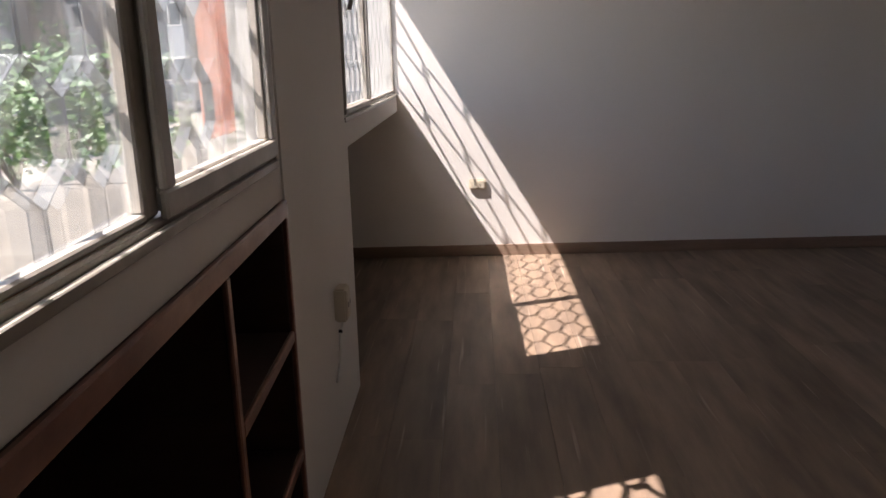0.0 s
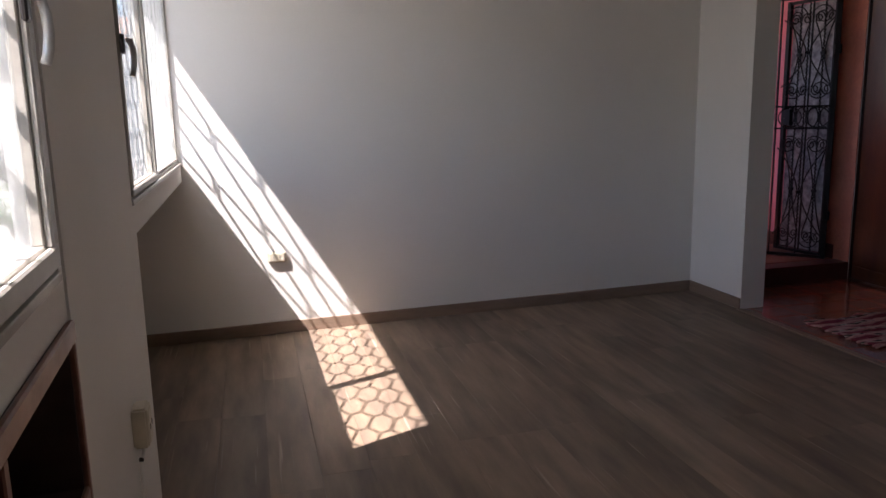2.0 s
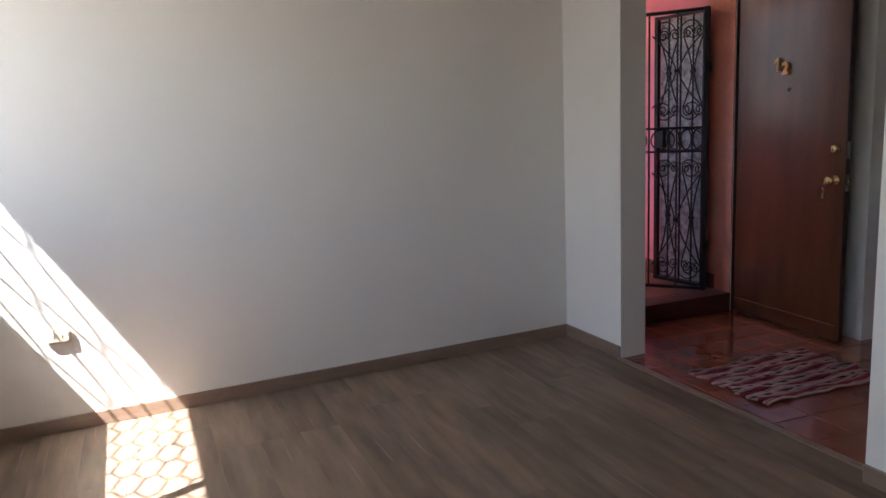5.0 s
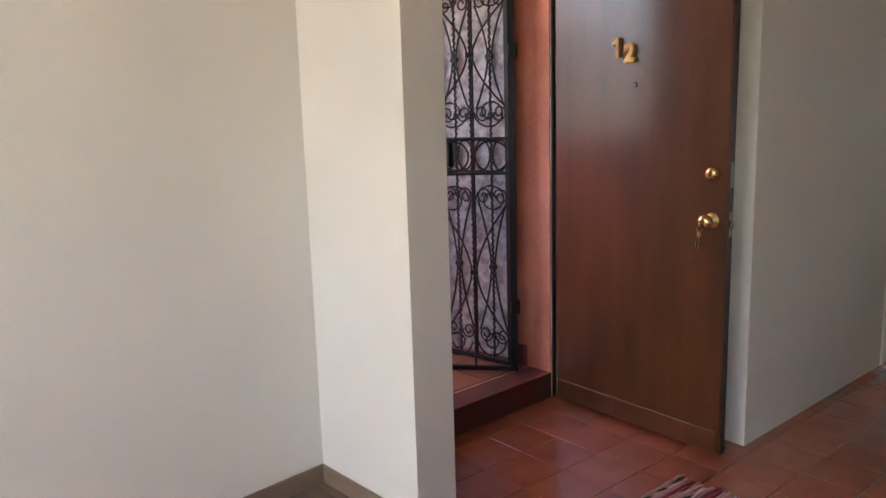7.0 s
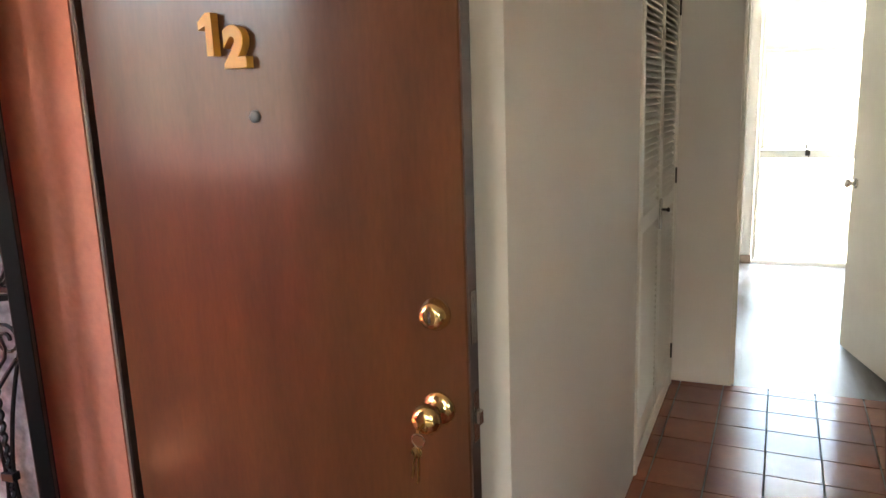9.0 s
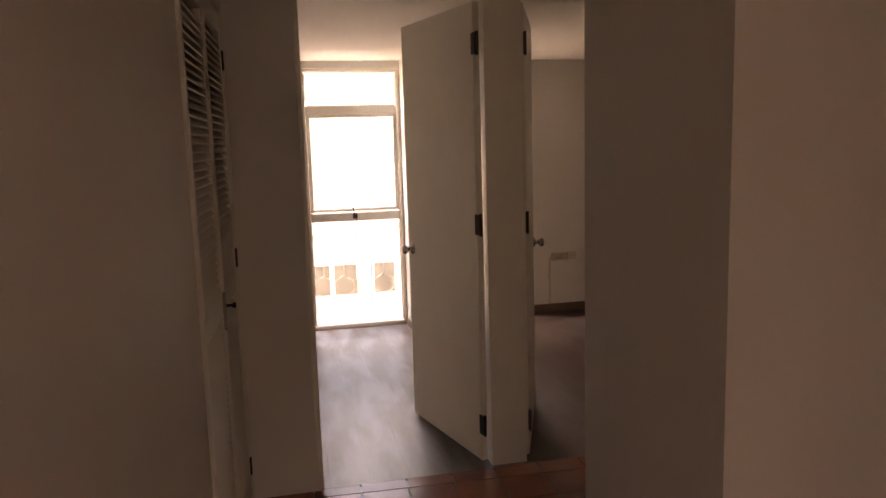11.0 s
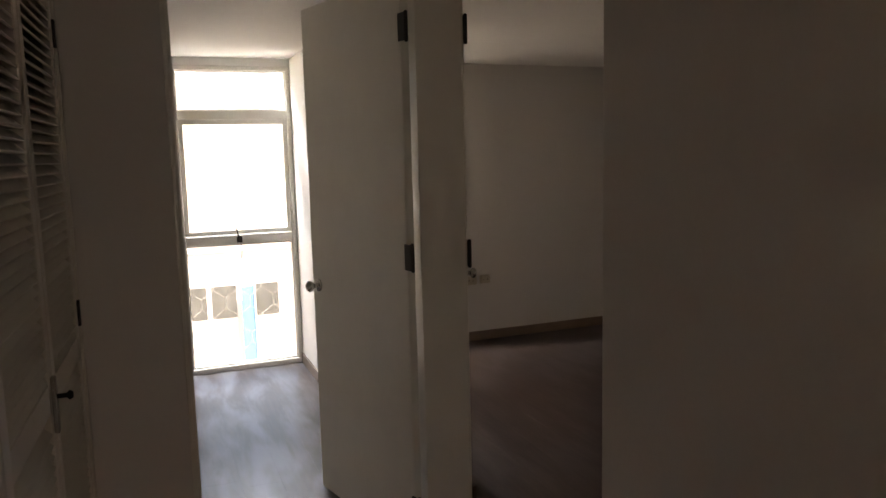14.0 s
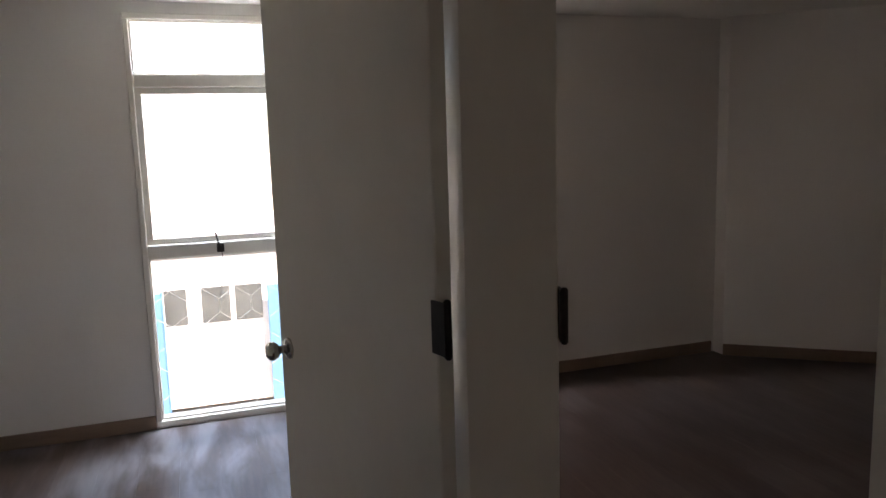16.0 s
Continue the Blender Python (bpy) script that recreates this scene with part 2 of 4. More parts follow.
PLASTIC = material("ivory_plastic", (0.6, 0.53, 0.41), 0.4, vary=0.06, scale=20, bump=0.0)
CABLE = material("white_cable", (0.75, 0.73, 0.68), 0.5, vary=0.05)
CORAL = material("coral_stucco", (0.6, 0.23, 0.145), 0.85, vary=0.3, scale=4, fine=45, bump=0.6)
PINK = material("salmon_pink_stucco", (0.56, 0.19, 0.225), 0.85, vary=0.15, scale=4, fine=45, bump=0.5)
SAND = material("sandy_concrete", (0.42, 0.36, 0.29), 0.9, vary=0.25, scale=0.8, fine=20, bump=0.3)
CONCRETE = material("weathered_grey_concrete", (0.2, 0.17, 0.135), 0.9, vary=0.3, scale=4, fine=60, bump=0.3)
ASPHALT = material("grey_asphalt", (0.07, 0.07, 0.075), 0.9, vary=0.25, scale=1, fine=40, bump=0.3)
LEAF = material("green_leaf", (0.1, 0.2, 0.035), 0.5, vary=0.4, scale=3, fine=15, bump=0.0, second=(0.05, 0.11, 0.02))
BARK = material("grey_bark", (0.16, 0.12, 0.09), 0.9, vary=0.3, scale=8, bump=0.5)
# House white lifted in colour so sunlit walls downhill wash out
FAR_WHITE = material("white_render_lifted_for_glare", (0.74, 0.73, 0.71), 0.85, vary=0.12, scale=0.8, bump=0.2)
# The same white lowered to grey, painting in haze across the road
HOUSE_HAZED_WHITE = material("white_render_greyed_for_haze", (0.36, 0.37, 0.38), 0.85, vary=0.12, scale=0.8, bump=0.2)
HOUSE_BEIGE = material("beige_house_render", (0.36, 0.29, 0.22), 0.85, vary=0.15, scale=0.8, bump=0.2)
ROOF_TILE = material("terracotta_roof", (0.38, 0.14, 0.08), 0.8, vary=0.25, scale=3, bump=0.4)
DARKGLASS = material("dark_window_glass", (0.03, 0.04, 0.045), 0.08, vary=0.2, bump=0.0)
GREY_PANE = material("grey_reflecting_glass", (0.035, 0.038, 0.036), 0.25, vary=0.5, scale=1.6, bump=0.0, second=(0.09, 0.095, 0.09))
BLUE = material("light_blue_paint", (0.07, 0.2, 0.36), 0.5, vary=0.2, scale=2)
GREYWALL = material("weathered_grey_wall", (0.25, 0.24, 0.22), 0.9, vary=0.35, scale=1.5, bump=0.3)
CARWHITE = material("white_car_paint", (0.75, 0.75, 0.74), 0.2, vary=0.03, bump=0.0, coat=0.5)
RUBBER = material("black_rubber", (0.02, 0.02, 0.02), 0.8, vary=0.2)
PANE = glass_material("window_glass", 0.0, (0.93, 0.96, 0.95), 0.0, 0.04)
PANE_WAVY = glass_material("smeared_window_glass", 0.06, (0.9, 0.93, 0.93), 0.03, 0.03)
FROST = material("frosted_marbled_sheet", (0.38, 0.38, 0.39), 0.4, vary=0.6, scale=22, fine=70, bump=0.3, second=(0.07, 0.065, 0.085))


# ---- mesh helpers ----
def mesh_object(name, bm, mat, smooth=False):
    me = bpy.data.meshes.new(name)
    bmesh.ops.recalc_face_normals(bm, faces=bm.faces)
    if smooth:
        for fc in bm.faces:
            fc.smooth = True
    bm.to_mesh(me)
    bm.free()
    me.materials.append(mat)
    return new(name, me)


def part(name, bm, mat, parent, label="", smooth=False):
    ob = mesh_object(name, bm, mat, smooth)
    ob.parent = parent
    if label:
        ob["label"] = label
    return ob


def thing(name, label, category, m=None, group="", kind=""):
    ob = new(name)
    ob.empty_display_size = 0.1
    if m is not None:
        ob.matrix_world = m
    return tagged(ob, label, category, group, kind)


def box(x0, x1, y0, y1, z0, z1, bevel=0.0, bm=None, seg=1):
    out = bm or bmesh.new()
    v = bmesh.ops.create_cube(out, size=1)["verts"]
    for p in v:
        p.co = Vector(((x0 + x1) / 2 + p.co.x * (x1 - x0), (y0 + y1) / 2 + p.co.y * (y1 - y0), (z0 + z1) / 2 + p.co.z * (z1 - z0)))
    if bevel:
        ed = {e for p in v for e in p.link_edges}
        bmesh.ops.bevel(out, geom=list(ed), offset=bevel, segments=seg, affect="EDGES")
    return out


def tube(points, radius, sides=6, closed=False, bm=None, flat=None):
    """A rod along a line of points; flat=(half width, half thickness) gives a flat bar."""
    out = bm or bmesh.new()
    pts = [Vector(p) for p in points]
    n = len(pts)
    rings = []
    for i, p in enumerate(pts):
        a = pts[(i - 1) % n] if closed or i else p
        b = pts[(i + 1) % n] if closed or i < n - 1 else p
        d = (b - a).normalized()
        ref = Vector((1, 0, 0)) if abs(d.x) < 0.9 else Vector((0, 1, 0))
        u = (ref - d * ref.dot(d)).normalized()
        w = d.cross(u)
        if flat:
            ring = [out.verts.new(p + u * flat[0] * s + w * flat[1] * t) for s, t in ((1, 1), (-1, 1), (-1, -1), (1, -1))]
        else:
            ring = [out.verts.new(p + (u * math.cos(2 * math.pi * k / sides) + w * math.sin(2 * math.pi * k / sides)) * radius) for k in range(sides)]
        rings.append(ring)
    m = len(rings[0])
    for i in range(n if closed else n - 1):
        r, s = rings[i], rings[(i + 1) % n]
        for k in range(m):
            out.faces.new((r[k], r[(k + 1) % m], s[(k + 1) % m], s[k]))
    if not closed:
        out.faces.new(rings[0])
        out.faces.new(rings[-1][::-1])
    return out


def lathe(profile, axis="x", sides=24, bm=None, at=(0, 0, 0)):
    """A turned solid from (distance along the axis, radius) pairs."""
    out = bm or bmesh.new()
    rings = []
    for d, r in profile:
        ring = []
        for k in range(sides):
            c, s = math.cos(2 * math.pi * k / sides) * r, math.sin(2 * math.pi * k / sides) * r
            co = {"x": (d, c, s), "y": (c, d, s), "z": (c, s, d)}[axis]
            ring.append(out.verts.new(Vector(co) + Vector(at)))
        rings.append(ring)
    for r, s in zip(rings, rings[1:]):
        for k in range(sides):
            out.faces.new((r[k], r[(k + 1) % sides], s[(k + 1) % sides], s[k]))
    out.faces.new(rings[0])
    out.faces.new(rings[-1][::-1])
    return out


def wall(name, normal, d0, d1, a0, a1, z0, z1, mat, openings=(), m=None):
    """A wall of real thickness with openings (a, b, bottom, top) cut through it, as one closed mesh."""
    cuts_a = sorted({a0, a1, *(v for o in openings for v in o[:2])})
    cuts_z = sorted({z0, z1, *(v for o in openings for v in o[2:])})
    na, nz = len(cuts_a) - 1, len(cuts_z) - 1

    def solid(i, k):
        if not (0 <= i < na and 0 <= k < nz):
            return False
        a, z = (cuts_a[i] + cuts_a[i + 1]) / 2, (cuts_z[k] + cuts_z[k + 1]) / 2
        return not any(o[0] < a < o[1] and o[2] < z < o[3] for o in openings)

    bm, made = bmesh.new(), {}

    def v(d, i, k):
        key = (d, i, k)
        if key not in made:
            a, z, e = cuts_a[i], cuts_z[k], (d0, d1)[d]
            made[key] = bm.verts.new((e, a, z) if normal == "x" else (a, e, z))
        return made[key]

    for i in range(na):
        for k in range(nz):
            if not solid(i, k):
                continue
            for d in (0, 1):
                bm.faces.new((v(d, i, k), v(d, i + 1, k), v(d, i + 1, k + 1), v(d, i, k + 1)))
            for (di, dk, p, q) in ((-1, 0, (i, k), (i, k + 1)), (1, 0, (i + 1, k), (i + 1, k + 1)), (0, -1, (i, k), (i + 1, k)), (0, 1, (i, k + 1), (i + 1, k + 1))):
                if not solid(i + di, k + dk):
                    bm.faces.new((v(0, *p), v(0, *q), v(1, *q), v(1, *p)))
    ob = mesh_object(name, bm, mat)
    if m is not None:
        ob.matrix_world = m
    return tagged(ob, kind="structure")


def prism(name, corners, z0, z1, mat):
    bm = bmesh.new()
    lo, hi = [bm.verts.new((x, y, z0)) for x, y in corners], [bm.verts.new((x, y, z1)) for x, y in corners]
    bm.faces.new(lo)
    bm.faces.new(hi)
    n = len(corners)
    for k in range(n):
        bm.faces.new((lo[k], lo[(k + 1) % n], hi[(k + 1) % n], hi[k]))
    return tagged(mesh_object(name, bm, mat), kind="structure")


def slab(name, x0, x1, y0, y1, z0, z1, mat, label=""):
    return tagged(mesh_object(name, box(x0, x1, y0, y1, z0, z1), mat), label, kind="structure")


# ---- the shell ----
H = 2.34
X_WEST, X_PART, X_END, X_EAST, Y_NORTH, Y_ENT = -0.59, 2.868, 6.972, 10.09, 4.913, 4.832
HALL_N = pose(4.322, 3.862, 0, 0, 0, -2.35)

NORTH = pose(X_PART, Y_NORTH, 0, 0, 0, 3.0)
wall("wall_north", "y", 0.0, 0.17, -4.02, 0.0, -0.3, H, WALL, (), NORTH)
wall("wall_stub", "x", X_PART, 3.045, 4.32, 5.09, -0.3, H, WALL)
wall("wall_entrance", "y", Y_ENT, 4.98, 3.045, 4.34, -0.3, H, WALL, [(3.30, 4.212, -0.25, 2.28)])
wall("wall_behind_door", "x", 4.34, 4.48, 4.03, 4.98, -0.3, H, WALL)
wall("wall_hall_north", "y", 0.0, 0.16, 0.0, 2.65, -0.3, H, WALL, [(1.53, 2.598, 0.02, 2.2)], HALL_N)
wall("wall_hall_end", "x", X_END, 7.10, -2.2, 4.65, -0.3, H, WALL, [(1.472, 3.453, -0.25, 2.275)])
slab("wall_door_post", 7.006, 7.10, 2.405, 2.587, 0.0, 2.275, TRIM, "cream enamelled post between two bedroom doors")
prism("wall_hall_south", [(4.906, 0.75), (4.906, 2.694), (5.742, 2.635), (5.742, 0.75)], -0.3, H, WALL)
wall("wall_alcove_south", "y", 1.26, 1.38, 5.742, X_END, -0.3, H, WALL, [(6.02, 6.84, -0.25, 2.1)])
wall("wall_passage_south", "y", 0.65, 0.75, 2.90, 5.742, -0.3, H, WALL)
wall("wall_partition", "x", 2.76, 2.90, -2.45, 2.64, -0.3, H, WALL)
wall("wall_south", "y", -2.6, -2.45, -1.14, 2.90, -0.3, H, WALL)
wall("wall_west_south", "x", -0.68, X_WEST, -2.45, 1.706, 0.9535, H, WALL, [(0.20, 1.674, 1.048, 2.27)])
wall("wall_west_north", "x", -0.68, X_WEST, 1.71, 4.84, 0.97, H, WALL, [(2.66, 4.755, 1.074, 2.275)])
wall("wall_west_outer_south", "x", -1.14, -1.02, -2.45, 1.706, -0.3, 0.999, CONCRETE)
wall("wall_west_outer_north", "x", -1.14, -1.02, 1.71, 4.84, -0.3, 0.999, CONCRETE)
slab("window_ledge_south", -1.02, -0.68, -2.45, 1.706, 0.97, 1.0, CONCRETE)
slab("window_ledge_north", -1.02, -0.68, 1.71, 4.84, 0.97, 1.0, CONCRETE)
slab("wall_pier_south", -1.02, X_WEST, -2.45, -0.55, -0.3, 0.97, WALL)
slab("wall_pier_middle", -1.02, X_WEST, 1.712, 2.70, -0.3, 0.97, WALL)
wall("wall_bedrooms", "y", 2.385, 2.48, 7.10, X_EAST, -0.3, H, WALL)
wall("wall_east", "x", X_EAST, 10.25, -0.57, 4.65, -0.3, H, WALL, [(2.485, 3.33, 0.012, 2.282), (1.5, 2.3, 0.012, 2.282)])
wall("wall_bedroom_north", "y", 4.5, 4.65, 7.10, X_EAST, -0.3, H, WALL)
prism("wall_bedroom_diagonal", [(9.985, -0.46), (8.83, -2.0), (9.1, -2.12), (10.25, -0.57), (10.09, -0.46)], -0.3, H, WALL)
wall("wall_bedroom_south", "y", -2.12, -2.0, 7.10, 8.9, -0.3, H, WALL)
wall("wall_closet_back", "y", 4.5, 4.6, 4.48, X_END, -0.3, H, WALL)
slab("ceiling", -1.03, 10.25, -2.61, 5.09, H, 2.55, CEIL)
slab("ceiling_living", X_WEST, X_PART, -2.45, Y_NORTH, 2.285, H - 0.003, CEIL)

slab("floor_living", -1.02, 2.86, -2.45, Y_NORTH, -0.2, -0.012, JOINT, "grey-brown laminate plank floor of the living room")
slab("floor_hall", 2.86, X_END, 0.75, Y_ENT, -0.2, -0.006, GROUT, "glossy red clay tiles in dark grout")
slab("floor_bedrooms", X_END, X_EAST, -2.0, 4.5, -0.2, -0.012, JOINT, "dark brown laminate floor, dusty and shiny")
slab("threshold_strip", 2.835, 2.875, 2.64, 4.32, -0.002, 0.006, SKIRT)


def skirting(name, x0, y0, x1, y1, side, h=0.075, t=0.013):
    """A baseboard along a wall from one corner to another; side is the room's side, along x or y."""
    dx, dy = side[0] * t, side[1] * t
    bm = box(min(x0, x1, x0 + dx), max(x0, x1, x0 + dx), min(y0, y1, y0 + dy), max(y0, y1, y0 + dy), 0.0, h, 0.003)
    return tagged(mesh_object(name, bm, SKIRT), kind="structure")


skirting("baseboard_north", -3.9, 0.0, 0.0, 0.0, (0, -1)).matrix_world = NORTH
skirting("baseboard_stub", X_PART, 4.32, X_PART, 4.899, (-1, 0))
skirting("baseboard_partition", 2.76, -2.45, 2.76, 2.64, (-1, 0))
skirting("baseboard_bedroom_east", X_EAST, 3.33, X_EAST, 4.5, (-1, 0), 0.08)
skirting("baseboard_bedroom_east", X_EAST, -0.437, X_EAST, 1.5, (-1, 0), 0.08)
skirting("baseboard_bedroom_diagonal", 0.0, 0.0, 1.92, 0.0, (0, -1), 0.08).matrix_world = pose(9.985, -0.46, 0, 0, 0, 180 + 53.13)
skirting("baseboard_bedroom_side", 7.10, 2.48, X_EAST, 2.48, (0, 1), 0.08)


# ---- windows ----
def bars(y0, y1, z0, z1, x, pitch=0.09, swing=0.041, period=0.29):
    """One zigzag security bar after another, as (points) lines in the plane x."""
    lines, k, y = [], 0, y0 + pitch / 2
    while y < y1:
        s, pts, z = (-1) ** k, [], z0
        steps = ((0.0, 1), (0.3, 1), (0.5, -1), (0.8, -1))
        base = math.floor(z0 / period) * period
        while base < z1:
            for f, w in steps:
                zz = base + f * period
                if z0 <= zz <= z1:
                    pts.append((x, y + s * w * swing, zz))
            base += period
        pts = [(x, pts[0][1], z0)] + pts + [(x, pts[-1][1], z1)]
        lines.append(pts)
        y, k = y + pitch, k + 1
    return lines


def security_grille(x, y0, y1, z0, z1, label, mat=GRILLE, bar=(0.0065, 0.0009)):
    g = thing("security_grille", label, "window grille", pose(x, y0, z0))
    for pts in bars(0, y1 - y0, 0, z1 - z0, 0):
        part("zigzag_bar", tube(pts, 0, flat=bar), mat, g)
    for z in (0.0, (z1 - z0)):
        part("rail", box(-0.012, 0.012, 0, y1 - y0, z - 0.006, z + 0.006, 0.002), mat, g)
    return g


def frame_bars(parent, x0, x1, y0, y1, z0, z1, w, mat=TRIM, name="window_frame", bevel=0.004):
    for nm, b in (("sill_rail", (y0, y1, z0, z0 + w)), ("head_rail", (y0, y1, z1 - w, z1)), ("stile", (y0, y0 + w, z0 + w, z1 - w)), ("stile", (y1 - w, y1, z0 + w, z1 - w))):
        part(nm, box(x0, x1, b[0], b[1], b[2], b[3], bevel), mat, parent)


def lever_handle(parent, x, y, z, flip=1):
    """A cockspur window handle: a plate and a curved lever."""
    part("handle_plate", box(x, x + 0.012, y - 0.016, y + 0.016, z - 0.03, z + 0.03, 0.004), HINGE, parent, "dark metal plate")
    pts = [(x + 0.018, y, z + 0.01), (x + 0.027, y + flip * 0.004, z + 0.012), (x + 0.033, y + flip * 0.012, z - 0.015), (x + 0.033, y + flip * 0.02, z - 0.045), (x + 0.029, y + flip * 0.021, z - 0.075), (x + 0.024, y + flip * 0.016, z - 0.095)]
    part("lever", tube(pts, 0.009, 8), ALU, parent, "curved bare metal lever", True)


def living_window(number, y0, y1, z0, z1, meeting, fixed_first, rail):
    """A two-light steel window: one fixed light with thin bars, one casement whose sash stands proud."""
    w = thing("window_%d" % number, "steel-framed casement window with aged cream enamel darkened as backlit, and smeared glass panes", "window", kind="structure")
    x0, x1 = -0.628, -0.597
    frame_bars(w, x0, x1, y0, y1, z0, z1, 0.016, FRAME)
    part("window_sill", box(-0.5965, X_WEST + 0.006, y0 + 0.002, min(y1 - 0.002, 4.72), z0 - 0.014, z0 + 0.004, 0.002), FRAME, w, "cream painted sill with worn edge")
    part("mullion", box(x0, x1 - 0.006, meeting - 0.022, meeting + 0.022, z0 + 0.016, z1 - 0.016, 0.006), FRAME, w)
    for k, (a, b) in enumerate(((y0 + 0.017, meeting - 0.004), (meeting + 0.004, y1 - 0.004))):
        casement = (k == 1) == fixed_first
        s = thing("sash", "", "")
        s.parent = w
        if casement:
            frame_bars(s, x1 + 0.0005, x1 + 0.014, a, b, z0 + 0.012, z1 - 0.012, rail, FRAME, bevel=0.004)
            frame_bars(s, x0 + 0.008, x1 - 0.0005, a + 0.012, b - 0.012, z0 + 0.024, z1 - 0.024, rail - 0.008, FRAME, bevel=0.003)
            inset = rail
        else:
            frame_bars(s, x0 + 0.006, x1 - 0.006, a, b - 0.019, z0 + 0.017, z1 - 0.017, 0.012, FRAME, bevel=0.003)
            inset = 0.008
        for zz in (z0 + inset + 0.003, z1 - inset - 0.009):
            part("putty", box(x0 + 0.0165, x0 + 0.024, a + inset, b - inset - 0.008, zz, zz + 0.006, 0.002), PUTTY, s, "cracked rust-stained putty line")
        pane = part("pane", box(-0.6155, -0.612, a + inset - 0.004, b - inset + 0.004, z0 + inset, z1 - inset), PANE_WAVY, s)
        pane.visible_shadow = False
    return w


w1 = living_window(1, 0.202, 1.672, 1.05, 2.268, 0.935, True, 0.042)
w2 = living_window(2, 2.662, 4.753, 1.076, 2.273, 3.42, False, 0.024)
lever_handle(w1, -0.583, 1.588, 1.515)
lever_handle(w2, -0.583, 2.69, 1.555)
security_grille(-0.75, 0.1, 1.75, 1.0, 2.3, "grey steel security grille of zigzag bars outside a window", bar=(0.012, 0.0012))
security_grille(-0.75, 2.62, 4.72, 1.0, 2.3, "grey steel security grille of zigzag bars outside a window")


def bedroom_window(number, y0, y1):
    w = thing("window_%d" % number, "full-height cream steel window in three lights", "window", kind="structure")
    x0, x1 = X_EAST + 0.01, X_EAST + 0.055
    z0, z1 = 0.014, 2.28
    frame_bars(w, x0 - 0.02, x1, y0, y1, z0, z1, 0.03)
    part("transom", box(x0 - 0.015, x1 + 0.001, y0 + 0.03, y1 - 0.03, 1.895, 1.968, 0.005), TRIM, w)
    part("middle_rail", box(x0 - 0.015, x1 + 0.001, y0 + 0.03, y1 - 0.03, 0.968, 1.045, 0.005), TRIM, w)
    for a, b in ((0.046, 0.968), (1.045, 1.895), (1.968, 2.248)):
        inner = 0.032 if a == 1.045 else 0.008
        frame_bars(w, x0 + 0.004, x1 - 0.004, y0 + 0.031, y1 - 0.031, a + 0.001, b - 0.001, inner, bevel=0.002)
        pane = part("pane", box(x0 + 0.02, x0 + 0.024, y0 + 0.034, y1 - 0.034, a + 0.003, b - 0.003), PANE, w)
        pane.visible_shadow = False
    ym = (y0 + y1) / 2 + 0.008
    part("catch_plate", box(x0 - 0.03, x0 - 0.014, ym - 0.02, ym + 0.02, 0.985, 1.035, 0.003), HINGE, w, "dark metal catch")
    part("catch_lever", tube([(x0 - 0.03, ym, 1.02), (x0 - 0.05, ym + 0.012, 1.05), (x0 - 0.055, ym + 0.022, 1.1)], 0.006, 6), HINGE, w)
    part("tie_wire", tube([(x0 - 0.035, ym - 0.005, 0.99), (x0 - 0.042, ym - 0.012, 0.93), (x0 - 0.035, ym - 0.004, 0.86), (x0 - 0.038, ym + 0.01, 0.8), (x0 - 0.034, ym + 0.018, 0.74)], 0.0025, 5), HINGE, w, "thin dangling wire")
    return w


bedroom_window(3, 2.487, 3.328)
# Window 4 is never in view; added to let daylight into the second bedroom
bedroom_window(4, 1.5, 2.3)
# Bars whitened and thinned here to paint in the window's glare
security_grille(10.21, 2.49, 3.325, 0.03, 2.26, "steel security grille outside a tall window, bars whitened for glare", TRIM, (0.003, 0.0009))
security_grille(10.21, 1.5, 2.3, 0.03, 2.24, "steel security grille outside a tall window, bars whitened for glare", TRIM, (0.003, 0.0009))


# ---- doors ----
def knob(parent, x, y, z, side, mat=CHROME, size=1.0, name="knob"):
    """A round door knob on a rose, turned about y."""
    s = size
    prof = [(0, 0.031 * s), (0.006 * s, 0.031 * s), (0.01 * s, 0.022 * s), (0.014 * s, 0.012 * s), (0.03 * s, 0.011 * s), (0.036 * s, 0.02 * s), (0.046 * s, 0.027 * s), (0.058 * s, 0.026 * s), (0.066 * s, 0.018 * s), (0.068 * s, 0.008 * s)]
    return part(name, lathe([(side * d, r) for d, r in prof], "y", at=(x, y, z)), mat, parent, "", True)


def butt_hinge(parent, x, y, z):
    h = part("hinge", box(x - 0.034, x + 0.012, y - 0.004, y + 0.003, z - 0.05, z + 0.05, 0.001), HINGE, parent, "dark bronze butt hinge")
    part("hinge_pin", lathe([(z - 0.056, 0.004), (z - 0.052, 0.0075), (z + 0.052, 0.0075), (z + 0.056, 0.004)], "z", 10, at=(x - 0.03, y - 0.006, 0)), HINGE, h, "", True)
    return h


def white_door(number, m, width, side, label):
    """A flush painted door; local x runs from the hinges to the latch, y is its thickness."""
    d = thing("door_%d" % number, label, "door", m, kind="structure")
    part("leaf", box(0, width, -0.018, 0.018, 0.012, 2.262, 0.003), TRIM, d)
    for sgn in (1, -1):
        knob(d, width - 0.06, 0.018 * sgn, 1.015, sgn, size=0.95)
    part("latch_plate", box(width - 0.001, width + 0.002, -0.012, 0.012, 0.96, 1.07, 0.0), CHROME, d, "steel latch plate")
    for z in (0.205, 1.217, 2.07):
        butt_hinge(d, 0.0, side * 0.02, z)
    return d


white_door(1, pose(7.056, 2.610, 0, 0, 0, 15.0), 0.80, 1, "cream enamelled flush bedroom door standing wide open")
